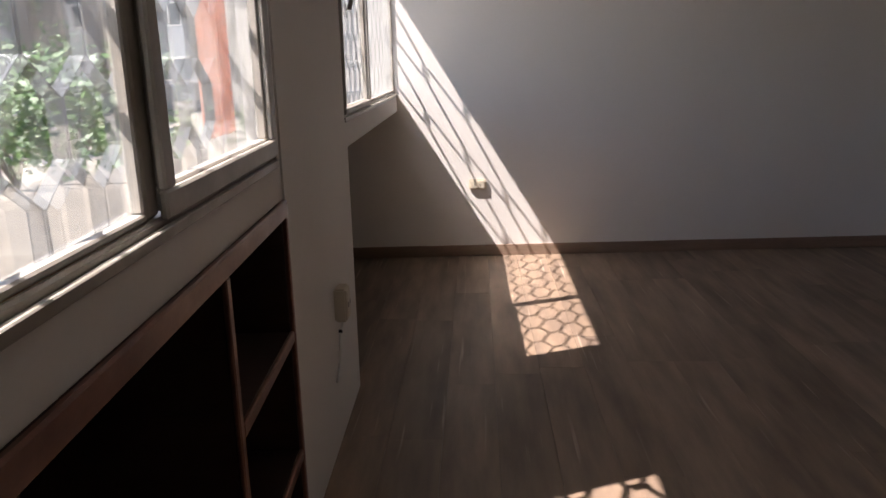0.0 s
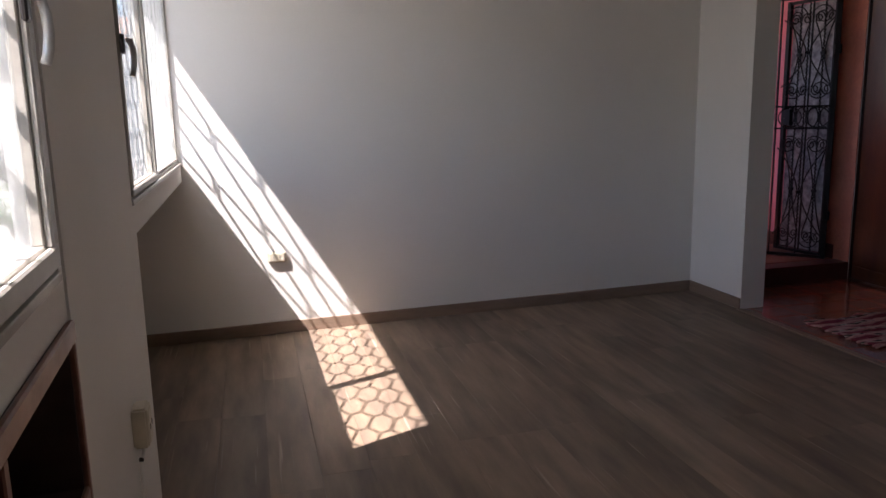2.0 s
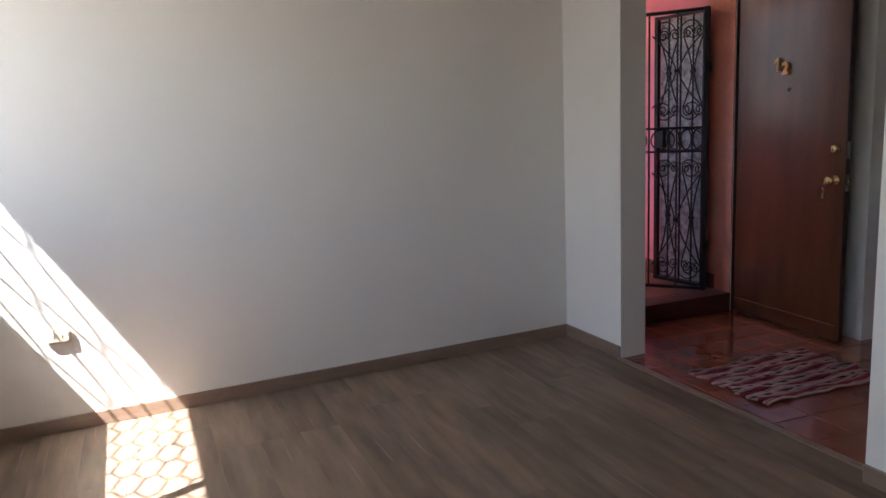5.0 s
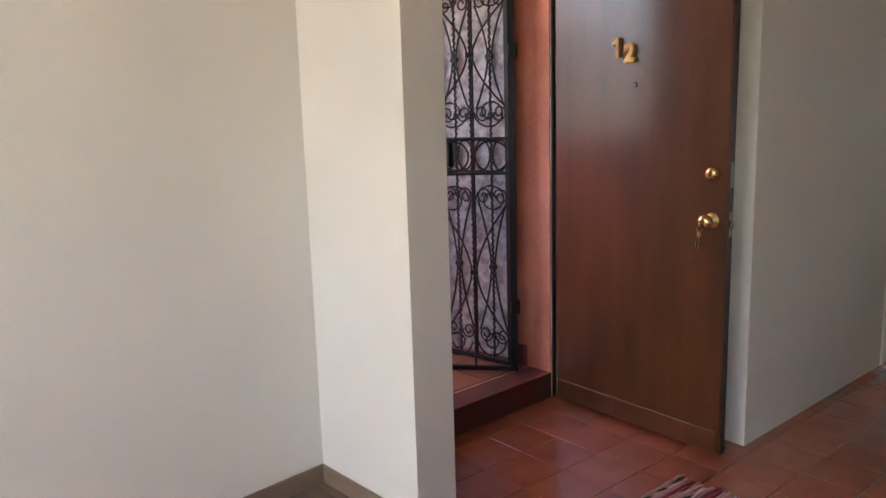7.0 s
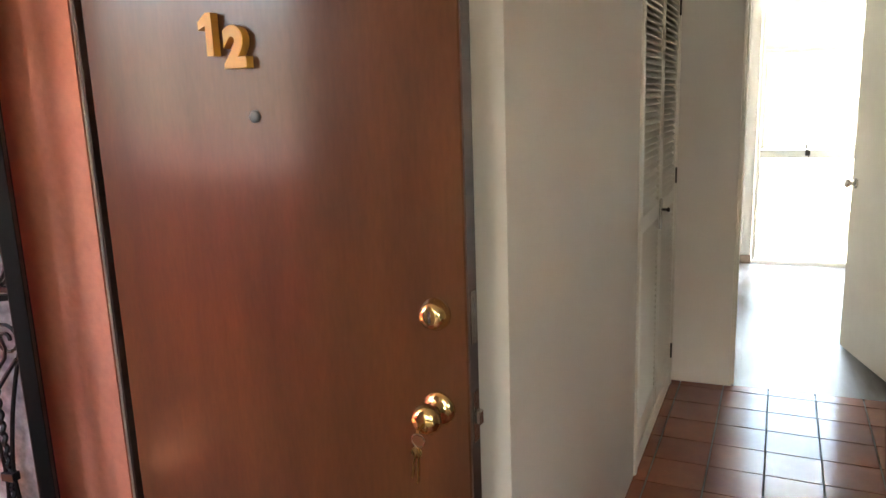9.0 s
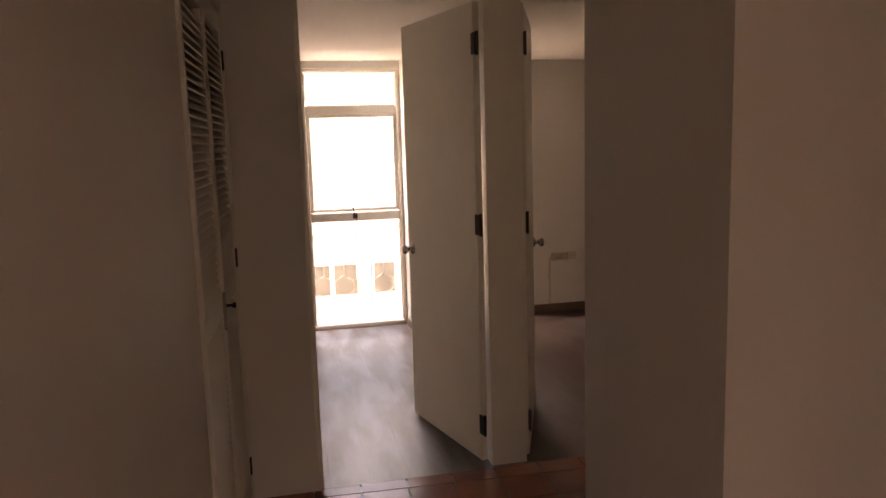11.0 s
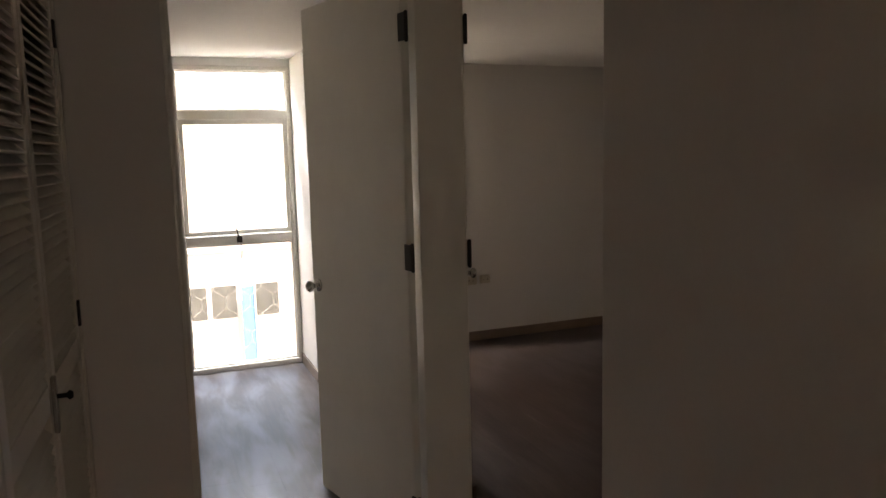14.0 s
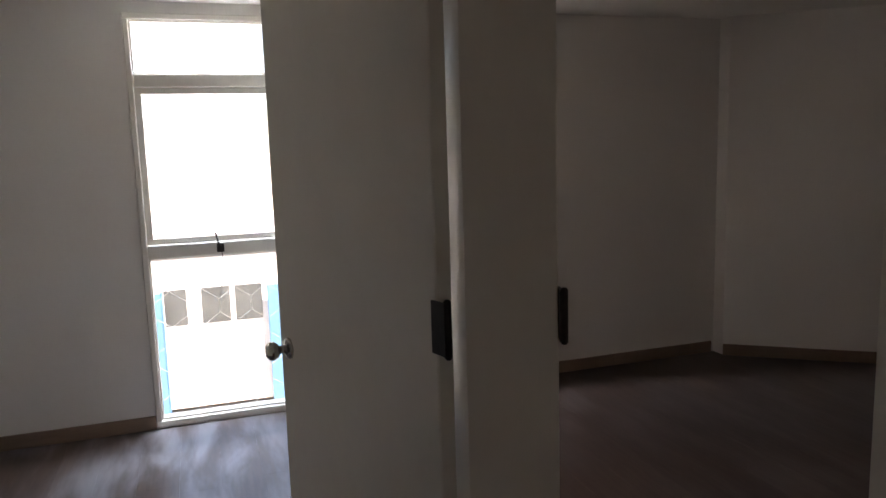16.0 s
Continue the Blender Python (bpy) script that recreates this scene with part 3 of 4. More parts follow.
white_door(2, pose(7.066, 2.39, 0, 0, 0, -22.0), 0.80, -1, "cream enamelled flush bedroom door standing wide open")


fr1 = thing("door_frame_1", "cream enamelled timber frame round two bedroom doors", "door frame", kind="structure")
for y0, y1, s in ((3.439, 3.4525, -1), (1.4725, 1.486, 1)):
    part("jamb", box(X_END - 0.004, 7.106, y0, y1, 0.0, 2.2745, 0.002), TRIM, fr1)
    part("stop_bead", box(7.0, 7.03, *sorted((y0 if s < 0 else y1, (y0 if s < 0 else y1) + s * 0.012)), 0.0, 2.26, 0.002), TRIM, fr1)
part("head", box(X_END - 0.004, 7.0, 1.486, 3.439, 2.2605, 2.2745, 0.002), TRIM, fr1)
part("strike_plate", box(7.034, 7.058, 1.486, 1.4885, 0.975, 1.035), HINGE, fr1, "dark steel strike plate")

closed = thing("door_3", "closed cream painted flush door in the dark alcove", "door", pose(6.82, 1.355, 0, 0, 0, 180), kind="structure")
part("leaf", box(0.01, 0.79, -0.018, 0.018, 0.012, 2.09, 0.003), TRIM, closed)
for z in (0.2, 1.2, 1.95):
    butt_hinge(closed, 0.0, -0.022, z)
knob(closed, 0.72, -0.018, 0.985, -1)

# entrance door: local x from hinges to the latch edge, its outer face is +y here
ent = thing("door_4", "glossy mahogany-brown entrance door standing open with gold number twelve", "door", pose(4.202, 4.792, 0, 0, 0, -94.3), kind="structure")
WID = 0.912
part("leaf", box(0, WID, 0.0, 0.04, 0.015, 2.255, 0.003), DOORWOOD, ent)
part("edge_band", box(WID + 0.0005, WID + 0.004, 0.002, 0.038, 0.016, 2.25), DARKWOOD, ent, "dark edge band")
part("kick_board", box(0.012, WID - 0.012, -0.009, -0.0005, 0.02, 0.115, 0.003), DOORWOOD, ent, "worn wooden strip along the bottom")
FACE = -1
knob(ent, WID - 0.062, 0.0, 0.998, FACE, BRASS, 1.08)
knob(ent, WID - 0.07, 0.04, 0.995, 1, BRASS, 1.0)
bolt = part("deadbolt", lathe([(0, 0.031), (-0.008, 0.031), (-0.02, 0.025), (-0.026, 0.023), (-0.028, 0.012)], "y", at=(WID - 0.062, 0, 1.185)), BRASS, ent, "round brass deadbolt cylinder", True)
part("keyway", box(WID - 0.0645, WID - 0.0595, -0.0295, -0.027, 1.174, 1.196), DARKWOOD, bolt)
part("peephole", lathe([(0, 0.012), (-0.004, 0.012), (-0.006, 0.009), (-0.006, 0.004)], "y", at=(0.463, 0, 1.552)), GRILLE, ent, "small steel peephole", True)
for z in (0.985, 1.18):
    part("latch_plate", box(WID + 0.004, WID + 0.006, 0.008, 0.032, z - 0.05, z + 0.05), CHROME, ent, "steel latch plate")
part("latch_bolt", box(WID + 0.006, WID + 0.018, 0.013, 0.027, 0.97, 1.0, 0.003), CHROME, ent)
cu = bpy.data.curves.new("numeral", "FONT")
cu.body, cu.size, cu.extrude, cu.bevel_depth, cu.offset = "2", 0.100, 0.009, 0.0015, 0.005
tmp = new("numeral_curve", cu)
me = bpy.data.meshes.new_from_object(tmp.evaluated_get(bpy.context.evaluated_depsgraph_get()))
bpy.data.objects.remove(tmp)
me.materials.clear()
me.materials.append(GOLD)
two = new("numeral", me)
two.parent = ent
two.matrix_local = pose(0.416, -0.0095, 1.652, 90, 0, 0)
two["label"] = "thick gold-painted numeral"
bm = bmesh.new()
outline = ((0.018, 0.0), (0.035, 0.0), (0.035, 0.082), (0.02, 0.082), (0.0, 0.066), (0.0, 0.05), (0.018, 0.058))
one = bm.faces.new([bm.verts.new((x, 0.0, z)) for x, z in outline])
up = bmesh.ops.extrude_face_region(bm, geom=[one])["geom"]
bmesh.ops.translate(bm, verts=[v for v in up if isinstance(v, bmesh.types.BMVert)], vec=(0, -0.02, 0))
num = part("numeral", bm, GOLD, ent, "thick gold-painted numeral")
num.matrix_local = pose(0.354, -0.0005, 1.672)
keys = thing("key_ring", "brass keys hanging from the entrance door lock", "keys", pose(4.202, 4.792, 0, 0, 0, -94.3) @ pose(WID - 0.062, -0.085, 0.988))
part("key", box(-0.003, 0.003, -0.004, 0.03, -0.004, 0.004), BRASS, keys)
part("ring", tube([(0.013 * math.cos(a), -0.004, -0.016 + 0.013 * math.sin(a)) for a in np.linspace(0, 6.0, 14)], 0.0014, 5, True), CHROME, keys)
kb = part("key", tube([(0.0, -0.006, -0.03), (-0.008, -0.006, -0.06), (-0.012, -0.006, -0.088)], 0, flat=(0.001, 0.0045)), BRASS, keys)
part("key", tube([(0.004, -0.008, -0.03), (0.002, -0.008, -0.06), (0.0, -0.008, -0.095)], 0, flat=(0.001, 0.004)), BRASS, keys)
part("key_bow", lathe([(-0.009, 0.004), (-0.008, 0.011), (-0.0065, 0.011), (-0.0055, 0.004)], "y", 14, at=(-0.002, 0, -0.038)), BRASS, keys)

fr = thing("door_frame_3", "dark wooden entrance door frame", "door frame", kind="structure")
part("jamb", box(3.302, 3.325, Y_ENT - 0.005, 4.985, 0.13, 2.27, 0.003), DARKWOOD, fr)
part("jamb", box(4.213, 4.24, Y_ENT - 0.009, Y_ENT - 0.001, 0.0, 2.28, 0.002), DARKWOOD, fr)
part("head", box(3.325, 4.21, Y_ENT - 0.005, 4.985, 2.255, 2.279, 0.003), DARKWOOD, fr)


# closet with louvred doors in the hall
def louvre_leaf(x0, width, label, latch):
    d = thing("louvre_door", label, "closet door", HALL_N @ pose(x0, 0.0, 0), "closet doors")
    y0, y1 = -0.004, 0.026
    z0, z1, mid = 0.1, 2.17, 1.05
    st = 0.045
    part("stile", box(0.002, st, y0, y1, z0, z1, 0.003), TRIM, d)
    part("stile", box(width - st, width - 0.002, y0, y1, z0, z1, 0.003), TRIM, d)
    for a, b in ((z0, z0 + 0.1), (mid - 0.035, mid + 0.035), (z1 - 0.08, z1)):
        part("rail", box(st, width - st, y0 + 0.001, y1 - 0.001, a, b, 0.002), TRIM, d)
    me = None
    heights = [z0 + 0.118 + 0.027 * k for k in range(29)] + [mid + 0.052 + 0.027 * k for k in range(36)]
    for z in heights:
        if me is None:
            s = part("slat", box(0, width - 2 * st, -0.0175, 0.0175, -0.003, 0.003, 0.001), TRIM, d)
            me = s.data
        else:
            s = new("slat", me)
            s.parent = d
        s.matrix_local = pose(st, 0.011, z, 42)
    if latch:
        part("latch", box(width - 0.03, width - 0.008, y0 - 0.012, y0, 0.96, 1.1, 0.003), CHROME, d, "dull metal latch plate")
        part("latch_knob", lathe([(0, 0.006), (-0.02, 0.006), (-0.026, 0.012), (-0.034, 0.008)], "y", 12, at=(width - 0.02, y0 - 0.012, 1.05)), HINGE, d, "", True)
    else:
        for z in (0.2, 1.15, 1.98):
            part("hinge", box(width - 0.012, width + 0.006, y0 - 0.008, y0 + 0.001, z - 0.04, z + 0.04, 0.002), HINGE, d)
    return d


cf = thing("closet_frame", "cream enamelled closet frame", "closet frame", HALL_N, kind="structure")
part("jamb", box(1.512, 1.55, -0.01, 0.06, 0.0, 2.215, 0.004), TRIM, cf)
part("jamb", box(2.575, 2.602, -0.01, 0.06, 0.0, 2.215, 0.004), TRIM, cf)
part("head", box(1.55, 2.575, -0.01, 0.06, 2.18, 2.215, 0.004), TRIM, cf)
part("plinth", box(1.55, 2.575, -0.006, 0.05, 0.0, 0.09, 0.004), TRIM, cf)
louvre_leaf(1.552, 0.508, "cream painted louvred closet door with a latch", True)
louvre_leaf(2.062, 0.511, "cream painted louvred closet door", False)

# ---- built-in shelf under the window ----
sh = thing("built_in_shelf", "dark built-in wooden shelf unit with worn red-brown edges under a window", "shelf unit")
xs0, xs1 = -1.01, -0.585
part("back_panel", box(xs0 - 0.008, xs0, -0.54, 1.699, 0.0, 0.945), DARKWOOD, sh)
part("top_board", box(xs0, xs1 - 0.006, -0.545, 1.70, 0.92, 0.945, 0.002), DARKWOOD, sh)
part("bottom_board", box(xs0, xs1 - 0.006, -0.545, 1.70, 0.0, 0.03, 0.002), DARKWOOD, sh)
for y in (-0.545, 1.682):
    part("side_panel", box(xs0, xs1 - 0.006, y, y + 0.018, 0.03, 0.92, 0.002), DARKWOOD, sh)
part("edge_strip", box(xs1 - 0.006, xs1 + 0.008, -0.55, 1.7, 0.91, 0.953, 0.004), SHELFWOOD, sh, "worn red-brown top edge")
part("edge_strip", box(xs1 - 0.006, xs1 + 0.006, 1.683, 1.700, 0.0, 0.91, 0.003), SHELFWOOD, sh)
for y in (1.172, 0.1):
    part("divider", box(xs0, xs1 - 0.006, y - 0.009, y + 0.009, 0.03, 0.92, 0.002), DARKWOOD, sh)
    part("edge_strip", box(xs1 - 0.006, xs1 + 0.005, y - 0.012, y + 0.012, 0.03, 0.91, 0.003), SHELFWOOD, sh)
for z in (0.605, 0.275):
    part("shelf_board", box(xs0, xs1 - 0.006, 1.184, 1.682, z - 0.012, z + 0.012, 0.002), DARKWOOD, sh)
    part("edge_strip", box(xs1 - 0.006, xs1 + 0.005, 1.184, 1.683, z - 0.015, z + 0.015, 0.003), SHELFWOOD, sh)


# ---- outlets ----
def outlet(m, label, w=0.115, h=0.07, deep=0.036):
    o = thing("wall_outlet", label, "electrical outlet", m, "wall outlets")
    part("housing", box(-w / 2, w / 2, -deep, 0, -h / 2, h / 2, 0.006, seg=2), PLASTIC, o)
    part("face_plate", box(-w / 2 + 0.012, w / 2 - 0.012, -deep - 0.003, -deep + 0.001, -h / 2 + 0.012, h / 2 - 0.012, 0.001), PLASTIC, o)
    for dx in (-0.018, 0.018):
        part("socket_slot", box(dx - 0.0015, dx + 0.0015, -deep - 0.0045, -deep - 0.0025, -0.008, 0.008), RUBBER, o)
    return o


outlet(NORTH @ pose(-2.998, 0.0, 0.485), "ivory surface-mounted wall outlet above the skirting", deep=0.014)
outlet(pose(X_WEST, 2.285, 0.492, 0, 0, 90), "ivory surface-mounted outlet low on the window pier", 0.075, 0.115, 0.042)
lead = thing("cable", "thin white cable dangling below the outlet", "cable")
part("wire", tube([(X_WEST + 0.02, 2.28, 0.438), (X_WEST + 0.022, 2.268, 0.415), (X_WEST + 0.014, 2.258, 0.395), (X_WEST + 0.016, 2.235, 0.37), (X_WEST + 0.022, 2.205, 0.352), (X_WEST + 0.022, 2.18, 0.325), (X_WEST + 0.014, 2.172, 0.285), (X_WEST + 0.01, 2.172, 0.255)], 0.0048, 6), CABLE, lead, "", True)
part("junction", box(X_WEST + 0.009, X_WEST + 0.021, 2.254, 2.264, 0.394, 0.406, 0.002), RUBBER, lead, "small dark cable clip")
outlet(pose(X_EAST, 1.035, 0.53, 0, 0, -90), "ivory wall outlet on the bedroom wall")
outlet(pose(X_EAST, 0.895, 0.533, 0, 0, -90), "ivory wall outlet on the bedroom wall", 0.09, 0.07, 0.03)
con = thing("conduit", "thin white conduit running down to the skirting", "conduit")
part("channel", box(X_EAST - 0.012, X_EAST - 0.001, 1.1, 1.118, 0.08, 0.53, 0.002), PLASTIC, con)
rose = thing("ceiling_lamp_holder", "small dark lamp holder on the bedroom ceiling", "lamp holder")
part("rose", lathe([(H - 0.03, 0.03), (H - 0.018, 0.06), (H, 0.075)], "z", 24, at=(7.9, 0.5, 0)), DARKWOOD, rose, "", True)

# ---- rag rug ----
rug = thing("rag_rug", "pink woven rag rug with crimson and black cords on the tiles", "rug", pose(3.44, 3.635, 0.003, 0, 0, 0))
rr = random.Random(4)
RUG_L, RUG_W, CORDS = 0.84, 0.56, 40
PINK_RAG, PALE_RAG, CRIMSON, BLACK_YARN, WHITE_YARN = (
    material("rag_" + nm, c, 0.95, vary=0.35, scale=26, fine=130, bump=0.6)
    for nm, c in (("dusty_pink", (0.42, 0.2, 0.2)), ("pale_pink", (0.52, 0.31, 0.3)), ("crimson", (0.2, 0.02, 0.045)), ("black", (0.02, 0.017, 0.02)), ("white", (0.42, 0.36, 0.32))))
PITCH = RUG_W / CORDS


def rug_line(k, n):
    """The course of one cord: wavy along its row, lifted over the ruckles of the rug."""
    y = -RUG_W / 2 + PITCH * (k + 0.5)
    ext, ph = RUG_L / 2 + rr.uniform(-0.012, 0.018), rr.uniform(0, 6)
    for i in range(n + 1):
        u = i / n * 22
        yield Vector((-ext + 2 * ext * i / n, y + 0.003 * math.sin(u * 0.9 + ph) + 0.011 * math.sin(u * 0.33 + k * 0.08),
                      0.006 + 0.012 * max(0.0, math.sin(u * 0.62 + k * 0.5 + 0.4 * math.sin(k * 1.3))) + 0.0015 * math.sin(u * 2.1 + ph)))


for k in range(CORDS):
    row = k % 8
    if row == 6:
        line = list(rug_line(k, 110))
        for yarn, turn in ((BLACK_YARN, 0.0), (WHITE_YARN, math.pi)):
            pts = [p + Vector((0, math.cos(i * 0.5 + turn) * 0.003, math.sin(i * 0.5 + turn) * 0.003)) for i, p in enumerate(line)]
            part("twisted_cord", tube(pts, 0.0038, 5), yarn, rug, "black and white twisted cord", True)
        continue
    mat = CRIMSON if row in (2, 3) else (PINK_RAG, PALE_RAG)[row in (0, 5)]
    bm, rings = bmesh.new(), []
    for p in rug_line(k, 34):
        bulge = 1 + 0.12 * rr.uniform(-1, 1)
        rings.append([bm.verts.new((p.x, p.y + a * PITCH * 0.56 * bulge, p.z + b * bulge)) for a, b in ((-1, -0.005), (-0.6, 0.0035), (0.6, 0.0035), (1, -0.005))])
    for p, q in zip(rings, rings[1:]):
        for m4 in range(4):
            bm.faces.new((p[m4], p[(m4 + 1) % 4], q[(m4 + 1) % 4], q[m4]))
    bm.faces.new(rings[0])
    bm.faces.new(rings[-1][::-1])
    part("rag_cord", bm, mat, rug, "", True)


# ---- iron gates on the landing ----
def spiral(cx, cz, r0, turns, start, direction=1, n=22):
    return [(cx + r0 * (1 - 0.75 * i / n) * math.cos(start + direction * turns * 2 * math.pi * i / n), 0.0, cz + r0 * (1 - 0.75 * i / n) * math.sin(start + direction * turns * 2 * math.pi * i / n)) for i in range(n + 1)]


def iron_gate(m, w, label, sheet, hgt=2.03):
    g = thing("iron_gate", label, "gate", m, "landing gates")
    for x in (0.0, w):
        part("post", box(x - 0.018, x + 0.018, -0.016, 0.016, 0.01, hgt, 0.002), IRON, g)
    for z in (0.022, hgt - 0.014):
        part("rail", box(0.014, w - 0.014, -0.012, 0.012, z - 0.012, z + 0.012, 0.002), IRON, g)
    mids = (1.03, 1.2)
    for z in mids:
        part("rail", box(0.014, w - 0.014, -0.007, 0.007, z - 0.007, z + 0.007), IRON, g)
    cols = 2
    cw = w / cols
    for k in range(1, 2 * cols):
        x = w * k / (2 * cols)
        if k % 2:
            tw = [(x + 0.0028 * math.cos(i * 1.2566), 0.0028 * math.sin(i * 1.2566), 0.03 + (hgt - 0.05) * i / 320) for i in range(321)]
            part("twisted_bar", tube(tw, 0.0068, 5), IRON, g)
        else:
            part("bar", tube([(x, 0, 0.03), (x, 0, hgt - 0.02)], 0.0075, 6), IRON, g)
    for c in range(cols):
        x0, xc, x1 = c * cw, (c + 0.5) * cw, (c + 1) * cw
        for z0, z1 in ((0.06, 1.0), (1.23, hgt - 0.05)):
            zm = (z0 + z1) / 2
            for s, xa in ((-1, x0 + 0.02), (1, x1 - 0.02)):
                bow = [(xc + s * (0.012 + (abs(xa - xc) - 0.015) * (abs(2 * (i / 20) - 1) ** 1.6)), 0.0, z0 + 0.12 + (z1 - z0 - 0.24) * i / 20) for i in range(21)]
                part("bowed_bar", tube(bow, 0.0055, 5), IRON, g)
                for zz, dr in ((z0 + 0.1, -1), (z1 - 0.1, 1)):
                    part("scroll", tube(spiral(xc + s * cw * 0.24, zz, cw * 0.2, 1.5, math.pi if s > 0 else 0, -s * dr), 0.0048, 5), IRON, g)
            part("collar", box(xc - 0.02, xc + 0.02, -0.012, 0.012, zm - 0.012, zm + 0.012, 0.002), IRON, g)
        for s in (-0.25, 0.25):
            ring = [(xc + s * cw + 0.078 * math.cos(a) * cw / 0.37, 0.0, sum(mids) / 2 + 0.076 * math.sin(a)) for a in np.linspace(0, 2 * math.pi, 24, endpoint=False)]
            part("ring", tube(ring, 0.0055, 5, True), IRON, g)
    part("lock_box", box(w - 0.075, w - 0.014, -0.018, 0.018, 1.05, 1.18, 0.003), IRON, g)
    for z in (0.35, 1.62):
        part("hinge_block", box(-0.03, 0.014, -0.02, 0.02, z - 0.035, z + 0.035, 0.004), IRON, g)
    if sheet:
        part("backing_sheet", box(0.016, w - 0.016, -0.03, -0.024, 0.04, hgt - 0.03), FROST, g, "marbled frosted backing sheet")
    return g


LAND = 0.13
iron_gate(pose(4.085, 4.972, LAND, 0, 0, 129), 0.80, "black wrought-iron gate with scrolls, standing half open", False)
iron_gate(pose(4.13, 5.03, LAND, 0, 0, 97), 0.46, "black wrought-iron gate leaf with marbled backing sheet", True)
slab("landing_floor", 2.6, 4.9, 4.98, 8.4, -0.2, LAND - 0.006, GROUT_PALE, "landing outside the entrance")
slab("entrance_step", 3.302, 4.21, Y_ENT + 0.001, 4.98, -0.01, LAND, STEP_RED, "dark red painted entrance step")
wall("wall_landing_east", "x", 4.22, 4.40, 5.10, 6.5, -0.2, 2.45, PINK)
slab("wall_landing_jamb", 4.213, 4.36, 4.982, 5.10, -0.2, H, CORAL)
wall("wall_landing_far", "x", 4.75, 4.9, 6.5, 8.4, -0.2, 2.45, PINK)
wall("wall_landing_return", "y", 6.5, 6.62, 4.24, 4.75, -0.2, 2.45, PINK)
wall("wall_landing_north", "y", 8.4, 8.55, 2.4, 4.9, -0.2, 2.45, PINK)
# Unseen west wall, its height chosen to limit sun on the landing
wall("wall_landing_sunscreen", "x", 2.45, 2.6, 5.09, 8.4, -0.2, 1.3, PINK)
# Roof carried on over the unseen landing to shade its pink walls
slab("ceiling_landing_sunshade", 2.45, 4.9, 5.10, 8.55, 2.45, 2.6, CEIL)
slab("baseboard_landing", 4.205, 4.219, 5.0, 6.5, LAND, 0.24, STEP_RED)
slab("entrance_reveal", 4.206, 4.2115, Y_ENT + 0.003, 4.981, LAND, 2.255, CORAL)


# the window side stands askew to the rest, with a slight bend at the end of the shelf
BEND = pose(-0.600, 1.71, 0, 0, 0, 3.1) @ pose(-X_WEST, -1.71, 0)
ASKEW = pose(-0.613, 2.6, 0, 0, 0, 0.8) @ pose(0.595, -2.6, 0)
for turn, names in ((BEND, ("wall_west_south", "wall_west_outer_south", "window_ledge_south", "wall_pier_south", "window_1", "security_grille", "built_in_shelf")),
                    (ASKEW, ("wall_west_north", "wall_west_outer_north", "window_ledge_north", "wall_pier_middle", "window_2", "security_grille.001", "wall_outlet.001", "cable"))):
    for name in names:
        bpy.data.objects[name].matrix_basis = turn @ bpy.data.objects[name].matrix_basis


# ---- outdoors ----
def ground_height(x, y):
    east = min(1.0, max(0.0, (x - 10.6) / 6.0))
    return -0.3 - 3.6 * east * east * (3 - 2 * east)


bm = bmesh.new()
xs = [-900, -300, -100, -40, -20, -12, -8, -4, 0, 5, 10.6, 11.5, 12.5, 13.5, 14.5, 15.5, 16.6, 20, 30, 60, 150, 400, 900]
ys = [-900, -300, -100, -40, -20, -10, 0, 5, 10, 20, 40, 100, 300, 900]
grid = [[bm.verts.new((x, y, ground_height(x, y))) for y in ys] for x in xs]
for i in range(len(xs) - 1):
    for j in range(len(ys) - 1):
        bm.faces.new((grid[i][j], grid[i + 1][j], grid[i + 1][j + 1], grid[i][j + 1]))
tagged(mesh_object("ground", bm, SAND), "pale sandy ground around the building", kind="structure")
slab("road", -17, -11.5, -60, 80, -0.3, -0.28, ASPHALT)


def shrub(x, y, z, r, h, seed, label, leaves=900):
    rnd = random.Random(seed)
    s = thing("shrub", label, "shrub", pose(x, y, z))
    tb = bmesh.new()
    for k in range(7):
        a, tilt = rnd.uniform(0, 6.28), rnd.uniform(0.1, 0.6)
        tube([(0, 0, 0), (math.cos(a) * tilt * r * 0.5, math.sin(a) * tilt * r * 0.5, h * 0.4), (math.cos(a) * tilt * r, math.sin(a) * tilt * r, h * 0.8)], 0.025, 5, bm=tb)
    part("trunk", tb, BARK, s)
    lb = bmesh.new()
    clumps = [(Vector((rnd.gauss(0, 0.45) * r, rnd.gauss(0, 0.45) * r, h * rnd.uniform(0.3, 0.95))), rnd.uniform(0.2, 0.45) * r) for _ in range(16)]
    for k in range(leaves):
        c, cr = rnd.choice(clumps)
        d = Vector((rnd.gauss(0, 1), rnd.gauss(0, 1), rnd.gauss(0, 1))).normalized() * cr * rnd.uniform(0.5, 1.0)
        p = c + d
        p.z = max(0.05, p.z)
        u = Vector((rnd.gauss(0, 1), rnd.gauss(0, 1), rnd.gauss(0, 0.6))).normalized() * rnd.uniform(0.05, 0.1) * max(1.0, r * 0.8)
        w = u.orthogonal().normalized() * u.length * 0.45
        v = [lb.verts.new(p - u), lb.verts.new(p + w), lb.verts.new(p + u), lb.verts.new(p - w)]
        lb.faces.new(v)
    part("crown", lb, LEAF, s)
    return s


shrub(-4.9, 8.2, -0.3, 1.1, 1.7, 3, "bushy green shrub beyond the window", 1500)
shrub(-6.4, 9.6, -0.3, 1.3, 1.9, 5, "bushy green shrub beyond the window", 1500)
shrub(-3.6, 9.5, -0.3, 0.8, 1.0, 8, "low green shrub beyond the window", 700)
